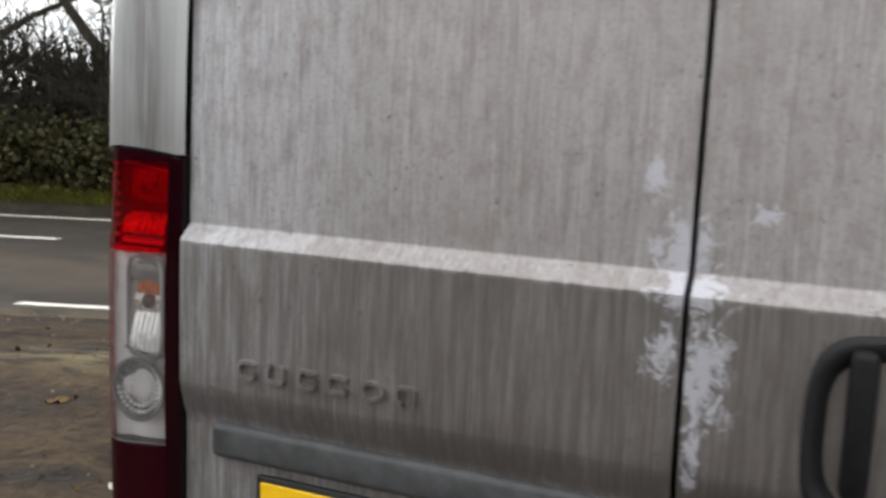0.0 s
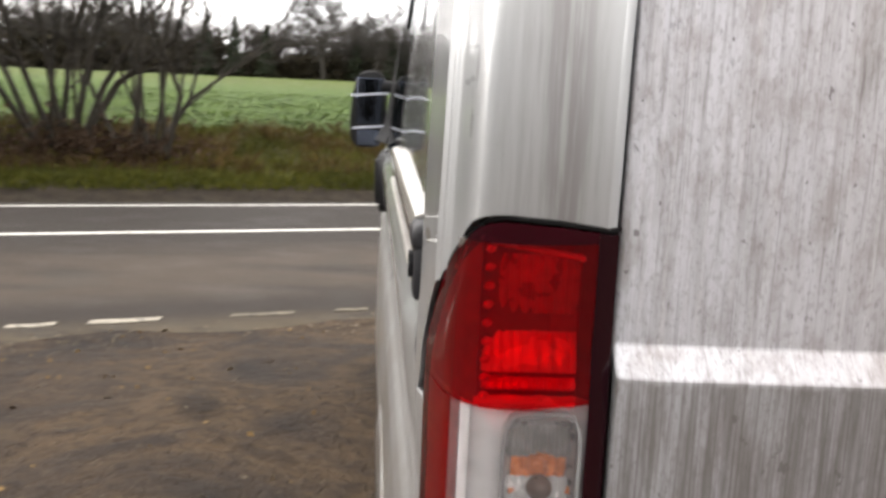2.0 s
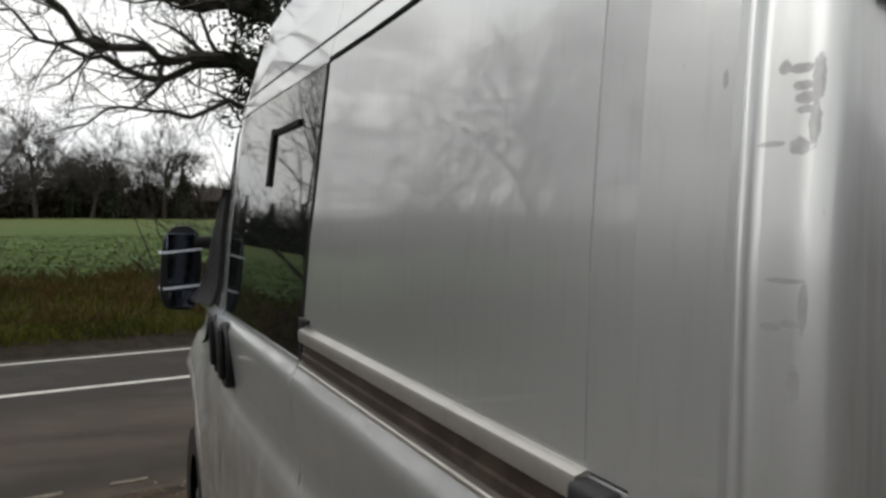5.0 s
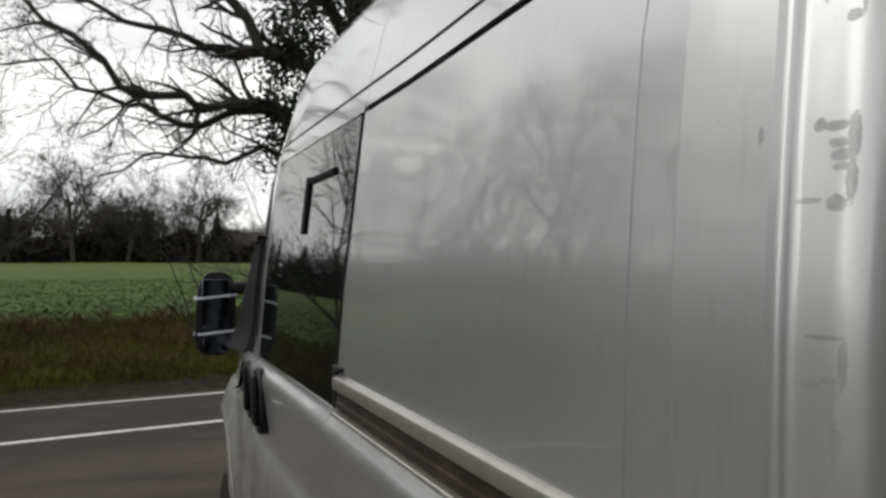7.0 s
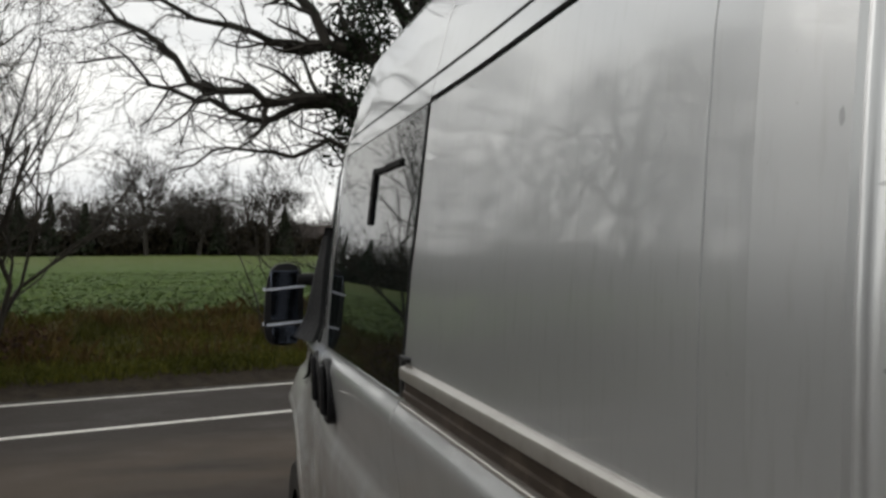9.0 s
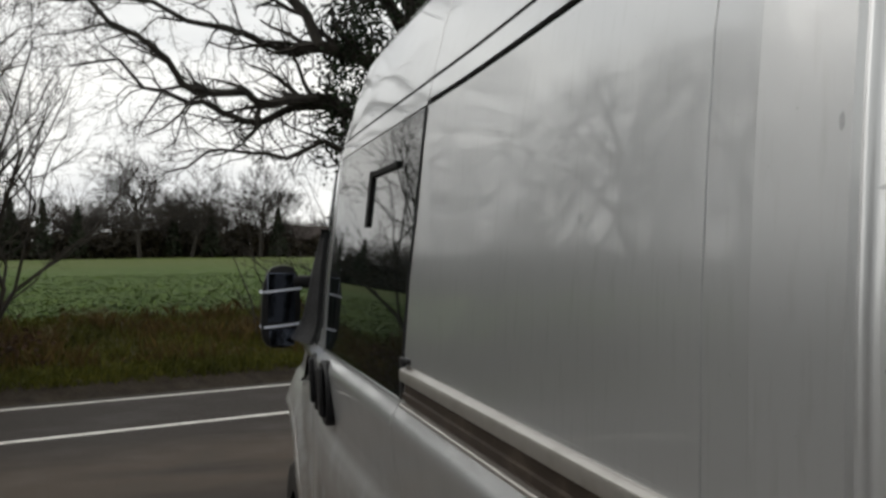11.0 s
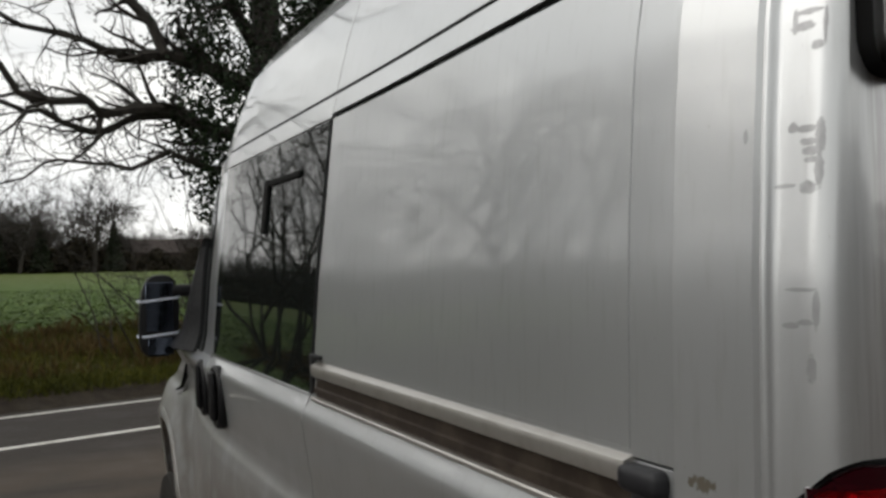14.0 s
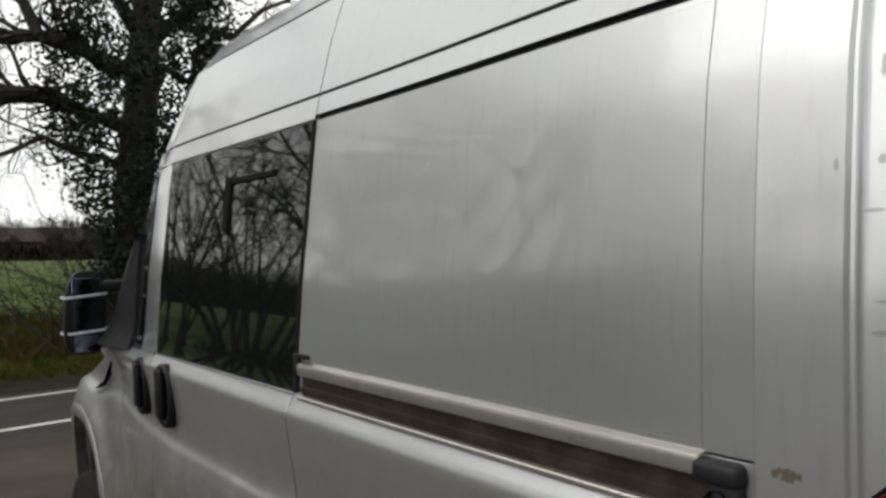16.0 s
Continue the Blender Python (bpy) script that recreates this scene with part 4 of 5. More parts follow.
# ---- tail lamp ----
LP = ((-0.01, (-0.850, -0.006)), (0.0, (-0.860, -0.012)), (0.02, (-0.880, -0.021)), (0.045, (-0.910, -0.030)), (0.07, (-0.935, -0.036)), (0.09, (-0.955, -0.037)), (0.110, (-0.973, -0.033)), (0.125, (-0.985, -0.024)),
      (0.140, (-0.994, -0.012)), (0.160, (-1.001, 0.007)), (0.20, (-1.006, 0.046)), (0.24, (-1.009, 0.085)), (0.262, (-1.009, 0.107)))
LBOT = ((0.0, 0.822), (0.14, 0.822), (0.22, 0.845), (0.262, 0.90))


def lamp(s_, z, off=0.0):
    x = lerp([(a, p[0]) for a, p in LP], s_)
    y = lerp([(a, p[1]) for a, p in LP], s_)
    if off:
        x2, y2 = lerp([(a, p[0]) for a, p in LP], s_ + 0.004), lerp([(a, p[1]) for a, p in LP], s_ + 0.004)
        x1, y1 = lerp([(a, p[0]) for a, p in LP], s_ - 0.004), lerp([(a, p[1]) for a, p in LP], s_ - 0.004)
        t = Vector((x2 - x1, y2 - y1)).normalized()
        x, y = x - t.y * off * -1, y + t.x * off * -1
    bulge = 0.012 * math.sin(math.pi * min(1, max(0, (z - 0.82) / 0.62)))
    if s_ > 0.12:
        x += (side_x(0.1, min(z, 1.42)) + 1.008) * min(1.0, (s_ - 0.12) / 0.13)
    return (x, y - bulge * 0.5 * (1 if s_ < 0.15 else 0.3) - (0.004 if z < 1.3 else 0.0), z)


def lens(s0, s1, z0, z1, deep=0.004, off=0.0, step=0.012):
    """A piece of lens between two heights; None: up to the lamp's own outline."""
    def fn(u, v):
        s_ = s0 + (s1 - s0) * u
        a = lerp(LBOT, s_) if z0 is None else max(z0, lerp(LBOT, s_))
        b = lerp(LTOP, s_) - 0.002 if z1 is None else min(z1, lerp(LTOP, s_) - 0.002)
        return lamp(s_, a + (b - a) * v, off)
    n = max(2, round((s1 - s0) / step))
    return sheet(fn, [i / n for i in range(n + 1)], [i / 10 for i in range(11)], deep, (0.3, 0.9, 0), 0.0003)


def rim_tube():
    """The black seal round the lamp."""
    loop = [(s_, lerp(LTOP, s_) + 0.002) for s_ in steps(-0.009, 0.262, 0.012)] + [(0.264, z) for z in steps(1.235, 0.90, 0.05)] + [(s_, lerp(LBOT, s_) - 0.002) for s_ in steps(0.262, 0.0, 0.02)] + [(-0.009, z) for z in steps(0.83, 1.42, 0.05)]
    bm = bmesh.new()
    rows = []
    for s_, z in loop:
        c = Vector(lamp(s_, z)) + Vector((0.002, 0.003, 0))
        nrm = Vector((-0.3 if s_ < 0.13 else -0.95, -0.95 if s_ < 0.13 else -0.2, 0)).normalized()
        rows.append([bm.verts.new(c + nrm * a + Vector((0, 0, b))) for a, b in ((0.001, -0.0018), (0.001, 0.0018), (-0.007, 0.002), (-0.007, -0.002))])
    n = len(rows)
    for i in range(n):
        for j in range(4):
            bm.faces.new((rows[i][j], rows[(i + 1) % n][j], rows[(i + 1) % n][(j + 1) % 4], rows[i][(j + 1) % 4]))
    bmesh.ops.recalc_face_normals(bm, faces=bm.faces)
    return bm


tail = vpart("tail_lamp", rim_tube(), RUBBER, None, "tall red and clear tail lamp wrapping the corner")


def housing(z0, z1, s0=0.002, s1=0.258):
    """The tray behind the lenses."""
    def fn(u, v):
        s_ = s0 + (s1 - s0) * u
        a, b = max(z0, lerp(LBOT, s_) + 0.004), min(z1, lerp(LTOP, s_) - 0.008)
        b = max(b, a + 0.001)
        x, y, z = lamp(s_, a + (b - a) * v)
        k = lerp(((0.0, 0.002), (0.03, 0.036), (0.10, 0.036), (0.128, 0.010), (0.262, 0.006)), s_)
        return (x + k * (0.3 if s_ < 0.13 else 1.0), y + k * (1.0 if s_ < 0.13 else 0.3), z)
    return sheet(fn, steps(0, 1, 0.05), steps(0, 1, 0.04), 0.01, (0.5, 0.8, 0))


# one tray in pale and darker greys; the darker ones hold painted shade
part("lamp_tray", housing(0.944, 1.274, 0.1505), plain("side_tray_painted_shade", (0.26, 0.25, 0.25), 0.4, 0.3), tail, "lamp tray in a darker grey for shade")
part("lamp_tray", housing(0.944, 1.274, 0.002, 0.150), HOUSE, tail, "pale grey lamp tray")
part("lamp_tray", housing(1.2742, 1.5), plain("red_tray_painted_shade", (0.16, 0.155, 0.155), 0.4, 0.3), tail, "lamp tray in a darker grey for shade")
part("lamp_tray", housing(0.8, 0.9438), TRAYSHADE, tail, "lamp tray in a darker grey for shade")
part("red_lens", lens(0.0125, 0.150, 1.276, 1.426), RED, tail, "red brake light lens")
part("red_lens", lens(0.0125, 0.150, 1.4265, None), DEEPRED, tail, "dark red upper band")
part("red_lens", lens(0.151, 0.258, 1.276, None), RED, tail, "red side lens")
part("red_lens", lens(0.151, 0.258, None, 1.274), RED, tail, "red side lens")
part("red_lens", lens(0.0125, 0.150, None, 0.942), DEEPRED, tail, "dark red lower lens")
part("lens_border", lens(-0.009, 0.012, None, None), PLUM, tail, "dark red lens border")
part("clear_lens", lens(0.0135, 0.150, 0.945, 1.273), CLEAR, tail, "clear indicator and reversing lens")


def lamp_block(name, x0, x1, z0, z1, y, flutes, mat_, tilt=0.0):
    """A fluted reflector face of upright ribs."""
    bm = bmesh.new()
    n = flutes * 4
    cols = []
    for i in range(n + 1):
        x = x0 + (x1 - x0) * i / n
        yy = y - 0.0035 * abs(math.sin(math.pi * i / 4))
        cols.append([bm.verts.new((x, yy + 0.012 * (j / 4 - 0.5) ** 2 - tilt * (1 - j / 4), z0 + (z1 - z0) * j / 4)) for j in range(5)])
    for a, b in zip(cols, cols[1:]):
        for j in range(4):
            bm.faces.new((a[j], b[j], b[j + 1], a[j + 1]))
    bmesh.ops.recalc_face_normals(bm, faces=bm.faces)
    bmesh.ops.solidify(bm, geom=bm.faces[:], thickness=-0.003)
    return part(name, bm, mat_, tail)


# grey plate added for shade; reflector copies carry lit and dim in their colour
part("brake_shade_plate", rounded_box(0.098, 0.006, 0.135, (-0.930, 0.004, 1.346), 0.002, 1), plain("reflector_painted_dim", (0.25, 0.25, 0.25), 0.4, 0.3), tail)
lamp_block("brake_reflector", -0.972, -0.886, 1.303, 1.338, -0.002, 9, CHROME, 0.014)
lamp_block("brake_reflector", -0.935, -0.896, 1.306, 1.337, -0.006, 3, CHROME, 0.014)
lamp_block("brake_reflector", -0.972, -0.886, 1.357, 1.412, 0.000, 8, plain("reflector_painted_half_lit", (0.42, 0.42, 0.42), 0.3, 0.3))
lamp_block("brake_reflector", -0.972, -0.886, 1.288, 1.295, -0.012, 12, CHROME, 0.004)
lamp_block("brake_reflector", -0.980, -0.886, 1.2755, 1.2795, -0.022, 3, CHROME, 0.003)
for k in range(9):
    part("reflector_stud", rounded_box(0.010, 0.010, 0.007, (-0.972, -0.026, 1.283 + 0.0172 * k), 0.003, 1, Matrix.Rotation(radians(-20), 3, "Y")), CHROME, tail)
part("brake_ledge", rounded_box(0.10, 0.012, 0.006, (-0.93, -0.004, 1.418), 0.002, 1, Matrix.Rotation(radians(9), 3, "Y")), CHROME, tail)


def bowl(cx, cz, y, w, h, p, deep, mat_, name, flutes=0):
    """A rounded reflector bowl of half width w and half height h."""
    bm = bmesh.new()
    n, rows = 40, []
    for j in range(7):
        t = j / 6
        row = []
        for k in range(n):
            a = 2 * math.pi * k / n
            c, s_ = math.cos(a), math.sin(a)
            q = (abs(c) ** p + abs(s_) ** p) ** (-1 / p)
            r = 1 - 0.92 * t
            f = 0.002 * math.sin(flutes * a) * (1 - t) if flutes else 0.0
            row.append(bm.verts.new((cx + c * q * w * r, y + deep * math.sin(t * math.pi / 2) + f, cz + s_ * q * h * r)))
        rows.append(row)
    for a, b in zip(rows, rows[1:]):
        for k in range(n):
            bm.faces.new((a[k], a[(k + 1) % n], b[(k + 1) % n], b[k]))
    bm.faces.new(rows[-1])
    bmesh.ops.recalc_face_normals(bm, faces=bm.faces)
    return part(name, bm, mat_, tail)


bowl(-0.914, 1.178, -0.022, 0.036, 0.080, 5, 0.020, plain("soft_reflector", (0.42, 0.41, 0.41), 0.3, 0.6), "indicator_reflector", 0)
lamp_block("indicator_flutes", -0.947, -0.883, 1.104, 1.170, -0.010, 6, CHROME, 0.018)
# brighter copy of the reflector, its lit look put into the colour
lamp_block("indicator_flutes", -0.947, -0.883, 1.171, 1.200, -0.012, 6, plain("reflector_painted_bright", (0.7, 0.69, 0.68), 0.25, 0.3))
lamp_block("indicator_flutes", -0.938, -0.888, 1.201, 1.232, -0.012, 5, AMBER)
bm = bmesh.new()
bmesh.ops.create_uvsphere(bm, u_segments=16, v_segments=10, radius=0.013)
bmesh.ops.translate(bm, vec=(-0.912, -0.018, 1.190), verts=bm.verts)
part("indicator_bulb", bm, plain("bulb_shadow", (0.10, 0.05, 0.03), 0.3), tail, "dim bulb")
# amber half ring added as the bulb's reflection in its bowl
bm = bmesh.new()
arc = [bm.verts.new((-0.912 + 0.031 * math.cos(a), -0.014 + 0.006 * math.sin(3 * a), 1.192 + 0.034 * math.sin(a))) for a in steps(-0.25, math.pi + 0.25, 0.2)]
inn = [bm.verts.new((-0.912 + 0.014 * math.cos(a), -0.008, 1.190 + 0.014 * math.sin(a))) for a in steps(-0.25, math.pi + 0.25, 0.2)]
for k in range(len(arc) - 1):
    bm.faces.new((arc[k], arc[k + 1], inn[k + 1], inn[k]))
bmesh.ops.recalc_face_normals(bm, faces=bm.faces)
bmesh.ops.solidify(bm, geom=bm.faces[:], thickness=0.003)
part("bulb_reflection", bm, AMBER, tail, "amber half ring for the bulb's reflection")


def lens_frame(cx, cz, w, h, p, y, wide, mat_, name):
    """A raised rounded rim round a reflector."""
    bm = bmesh.new()
    n, rows = 44, []
    for k in range(n):
        a = 2 * math.pi * k / n
        c, s_ = math.cos(a), math.sin(a)
        q = (abs(c) ** p + abs(s_) ** p) ** (-1 / p)
        rows.append([bm.verts.new((cx + c * q * (w + o), y - d, cz + s_ * q * (h + o))) for o, d in ((0, -0.004), (0, 0.003), (wide * 0.5, 0.005), (wide, 0.002), (wide, -0.006))])
    for k in range(n):
        for j in range(4):
            bm.faces.new((rows[k][j], rows[(k + 1) % n][j], rows[(k + 1) % n][j + 1], rows[k][j + 1]))
    bmesh.ops.recalc_face_normals(bm, faces=bm.faces)
    return part(name, bm, mat_, tail)


lens_frame(-0.914, 1.180, 0.034, 0.084, 6, -0.026, 0.004, RIMGREY, "indicator_rim")
lens_frame(-0.930, 1.035, 0.050, 0.052, 2, -0.028, 0.005, RIMGREY, "reversing_rim")
# darker copy of the flutes, shade put into the grey
lamp_block("indicator_flutes", -0.944, -0.886, 1.222, 1.256, -0.016, 8, plain("reflector_painted_shade", (0.30, 0.29, 0.28), 0.35, 0.4))
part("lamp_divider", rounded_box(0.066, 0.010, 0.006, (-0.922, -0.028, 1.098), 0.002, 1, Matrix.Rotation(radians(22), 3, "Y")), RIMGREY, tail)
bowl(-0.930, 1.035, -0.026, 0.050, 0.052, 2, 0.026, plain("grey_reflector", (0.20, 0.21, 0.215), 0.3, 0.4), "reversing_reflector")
bmr = bmesh.new()
for r, cnt in ((0.024, 9), (0.034, 13), (0.044, 17)):
    for k in range(cnt):
        a = math.pi * (1.05 + 1.05 * k / (cnt - 1))
        g = bmesh.ops.create_icosphere(bmr, subdivisions=1, radius=0.0042)
        bmesh.ops.translate(bmr, vec=(-0.926 + r * math.cos(a), -0.030 + 0.3 * (0.05 - r), 1.040 + r * math.sin(a)), verts=g["verts"])
part("reflector_beads", bmr, CHROME, tail)


# ---- wing mirror ----
arm = vpart("wing_mirror", rounded_box(0.17, 0.07, 0.05, (-0.965, 3.33, 1.545), 0.015, 3), BLACK, None, "black wing mirror held by two white straps")


def mirror_head():
    bm = bmesh.new()
    n, rows = 32, []
    for y, k in ((3.30, 0.93), (3.302, 0.985), (3.32, 1.0), (3.36, 0.97), (3.40, 0.80), (3.425, 0.5)):
        row = []
        for i in range(n):
            a = 2 * math.pi * i / n
            c, s_ = math.cos(a), math.sin(a)
            q = (abs(c) ** 3.4 + abs(s_) ** 3.4) ** (-1 / 3.4)
            x = c * q * 0.077 * k
            z = s_ * q * 0.165 * k
            x += 0.010 * (z / 0.16) * (1 if c < 0 else 0.2)
            row.append(bm.verts.new((-1.092 + x, y, 1.446 + z)))
        rows.append(row)
    for a, b in zip(rows, rows[1:]):
        for i in range(n):
            bm.faces.new((a[i], a[(i + 1) % n], b[(i + 1) % n], b[i]))
    bm.faces.new(rows[-1])
    bm.faces.new(rows[0])
    bmesh.ops.recalc_face_normals(bm, faces=bm.faces)
    return bm


head = part("mirror_head", mirror_head(), BLACK, arm)
part("mirror_glass", rounded_box(0.108, 0.004, 0.196, (-1.092, 3.2975, 1.482), 0.0018, 1, Matrix.Rotation(radians(2), 3, "Z")), MIRRORG, arm, "dark bluish mirror glass")
part("lower_mirror_glass", rounded_box(0.098, 0.004, 0.068, (-1.090, 3.2965, 1.326), 0.0018, 1, Matrix.Rotation(radians(-5), 3, "X")), MIRRORG, arm, "small lower mirror catching the sky")
for z0 in (1.372, 1.512):
    bm = bmesh.new()
    n, rows = 28, []
    for i in range(n):
        a = 2 * math.pi * i / n
        c, s_ = math.cos(a), math.sin(a)
        q = (abs(c) ** 6 + abs(s_) ** 6) ** (-1 / 6)
        px, py = -1.088 + c * q * 0.080, 3.362 + s_ * q * 0.070
        rows.append([bm.verts.new((px + c * o, py + s_ * o, z0 + h + 0.10 * (px + 1.088))) for o, h in ((0.0, -0.0045), (0.003, -0.0045), (0.003, 0.0045), (0.0, 0.0045))])
    for i in range(n):
        for j in range(4):
            bm.faces.new((rows[i][j], rows[(i + 1) % n][j], rows[(i + 1) % n][(j + 1) % 4], rows[i][(j + 1) % 4]))
    bmesh.ops.recalc_face_normals(bm, faces=bm.faces)
    part("strap", bm, STRAP, arm, "white elastic strap round the mirror")
part("lower_arm", rounded_box(0.15, 0.06, 0.06, (-0.965, 3.34, 1.335), 0.015, 3), BLACK, arm)
vpart("mirror_foot", rounded_box(0.03, 0.16, 0.30, (-0.918, 3.22, 1.47), 0.012, 3), BLACK, None, "black mirror mounting in the window corner")




def mirror_mount():
    """Black corner cover that carries the mirror arms, standing proud of the door."""
    def fn(u, v):
        z = 1.325 + v * 0.42
        front = lerp(((1.325, 3.30), (1.6, 3.10), (1.8, 2.95)), z)
        back = 2.95 + 0.05 * v
        y = back + (front - back) * u
        return (side_x(y, z) - 0.012 - 0.050 * min(1.0, u * 1.6) * (1 - 0.75 * v), y, z)
    return solid(fn, steps(0, 1, 0.1), steps(0, 1, 0.08), 0.09, (1, 0, 0))


vpart("mirror_mount", mirror_mount(), BLACK, None, "black corner cover behind the mirror")


# ---- wheels ----
def wheel(x, y):
    bm = bmesh.new()
    prof = ((0.20, -0.09), (0.27, -0.10), (0.32, -0.095), (0.338, -0.075), (0.342, -0.03), (0.342, 0.03), (0.338, 0.075), (0.32, 0.095), (0.27, 0.10), (0.20, 0.09))
    n, rows = 40, []
    for i in range(n):
        a = 2 * math.pi * i / n
        rows.append([bm.verts.new((x + o, y + r * math.cos(a), 0.342 + r * math.sin(a))) for r, o in prof])
    for i in range(n):
        for j in range(len(prof) - 1):
            bm.faces.new((rows[i][j], rows[(i + 1) % n][j], rows[(i + 1) % n][j + 1], rows[i][j + 1]))
    bmesh.ops.recalc_face_normals(bm, faces=bm.faces)
    w = vpart("wheel", bm, TYRE, None, "muddy black tyre on a steel wheel")
    bm = bmesh.new()
    g = bmesh.ops.create_cone(bm, cap_ends=True, segments=36, radius1=0.215, radius2=0.19, depth=0.10)
    bmesh.ops.rotate(bm, matrix=Matrix.Rotation(radians(90), 3, "Y"), verts=bm.verts)
    bmesh.ops.translate(bm, vec=(x, y, 0.342), verts=bm.verts)
    rim = part("rim", bm, GREYPL, w)
    part("hub", rounded_box(0.16, 0.11, 0.11, (x, y, 0.342), 0.03, 2), GREYPL, w)


for x, y in ((-0.87, 1.0), (-0.885, 3.98), (0.87, 1.0), (0.885, 3.98)):
    wheel(x, y)


# ---- trees and hedges ----
class Wood:
    """Collects tapered tubes and small leaves as plain lists."""

    def __init__(self, seed):
        self.v, self.f, self.r = [], [], random.Random(seed)

    def tube(self, pts, radii, sides=5):
        base = len(self.v)
        prev = None
        for i, p in enumerate(pts):
            d = (pts[min(i + 1, len(pts) - 1)] - pts[max(i - 1, 0)])
            d = d.normalized() if d.length > 1e-9 else Vector((0, 0, 1))
            a = d.cross(Vector((0.31, 0.87, 0.17))).normalized() if prev is None else (prev - d * prev.dot(d)).normalized()
            prev = a
            b = d.cross(a)
            for k in range(sides):
                t = 2 * math.pi * k / sides
                q = p + (a * math.cos(t) + b * math.sin(t)) * radii[i]
                self.v.append((q.x, q.y, q.z))
        for i in range(len(pts) - 1):
            for k in range(sides):
                k2 = (k + 1) % sides
                self.f.append((base + i * sides + k, base + i * sides + k2, base + (i + 1) * sides + k2, base + (i + 1) * sides + k))

    def sliver(self, a, b, w):
        """A twig far off, as a thin three-sided spike."""
        n = len(self.v)
        d = (b - a).normalized()
        s_ = d.cross(Vector((0.2, 1.0, 0.1))).normalized() * w
        u = d.cross(s_).normalized() * w
        for q in (a + s_, a - s_ * 0.5 + u, a - s_ * 0.5 - u, b):
            self.v.append((q.x, q.y, q.z))
        self.f += [(n, n + 1, n + 3), (n + 1, n + 2, n + 3), (n + 2, n, n + 3)]

    def leafy(self, p, size, n=1, flat=False):
        r = self.r
        for _ in range(n):
            a = Vector((r.uniform(-1, 1), r.uniform(-1, 1), r.uniform(-0.6, 0.9))).normalized() * size * r.uniform(0.6, 1.2)
            b = a.cross(Vector((r.uniform(-1, 1), r.uniform(-1, 1), r.uniform(-1, 1)))).normalized() * size * 0.45
            k = len(self.v)
            for q in (p - a * 0.5, p + b + a * 0.1, p + a * 0.6, p - b + a * 0.1):
                self.v.append((q.x, q.y, q.z))
            self.f.append((k, k + 1, k + 2, k + 3))

    def limb(self, p, d, length, rad, level, twigs, wander=0.35, up=0.1, kids=4, sides=5, spread=0.9, shrink=0.62):
        """A limb that wanders, with side branches down to twigs."""
        r = self.r
        n = max(3, int(5 - level * 0.5) + (2 if level == 0 else 0))
        pts, rr = [p.copy()], [rad]
        q, dd = p.copy(), d.normalized()
        for i in range(n):
            dd = (dd + Vector((r.gauss(0, wander), r.gauss(0, wander), r.gauss(0, wander) + up)) * (1.2 / n ** 0.5) * 0.8).normalized()
            q = q + dd * length / n
            pts.append(q.copy())
            rr.append(rad * (1 - 0.72 * (i + 1) / n))
        if rad > 0.012:
            self.tube(pts, rr, sides if rad > 0.03 else 3)
        else:
            for a, b, w in zip(pts, pts[1:], rr):
                self.sliver(a, b + (b - a) * 0.25, w)
        if level <= 0:
            return pts
        for i in range(kids):
            t = r.uniform(0.25, 1.0)
            k = min(n - 1, int(t * n))
            a = pts[k].lerp(pts[k + 1], t * n - k) if t < 1 else pts[-1]
            axis = (pts[k + 1] - pts[k]).normalized()
            side = axis.cross(Vector((r.uniform(-1, 1), r.uniform(-1, 1), r.uniform(-1, 1)))).normalized()
            nd = (axis * (1.1 - 0.4 * spread) + side * spread * r.uniform(0.5, 1.1))
            self.limb(a, nd, length * shrink * r.uniform(0.7, 1.1) * (1.15 - 0.45 * t), max(twigs, rr[k] * 0.55), level - 1, twigs, wander, up, kids, sides, spread, shrink)
        return pts

    def make(self, name, material, parent=None, label="", smooth=False):
        return raw(name, self.v, self.f, material, parent, label, smooth)


def tree_thing(label, place, group=""):
    return tagged(empty("tree", place), label, "tree", group)


def add_under(ob, thing):
    ob.parent = thing
    ob.matrix_parent_inverse = Matrix.Translation(-thing.location)
    return ob


# the ivy-clad oak across the road
oak_base = Vector((2.4, 16.4, ground_z(2.4, 16.4) - 0.1))
oak = tree_thing("bare oak with a trunk thickly clad in dark ivy", oak_base)
w = Wood(11)
trunk_pts = [oak_base + Vector(p) for p in ((0, 0, 0), (0.05, 0, 1.2), (-0.05, 0.05, 2.6), (0.1, 0, 4.2), (0.25, 0.05, 6.0), (0.2, 0, 8.0), (0.5, 0, 10.5), (0.7, 0, 13))]
w.tube(trunk_pts, [0.42, 0.36, 0.33, 0.30, 0.25, 0.20, 0.13, 0.05], 10)
add_under(w.make("trunk", BARKDARK, smooth=True), oak)
w = Wood(12)


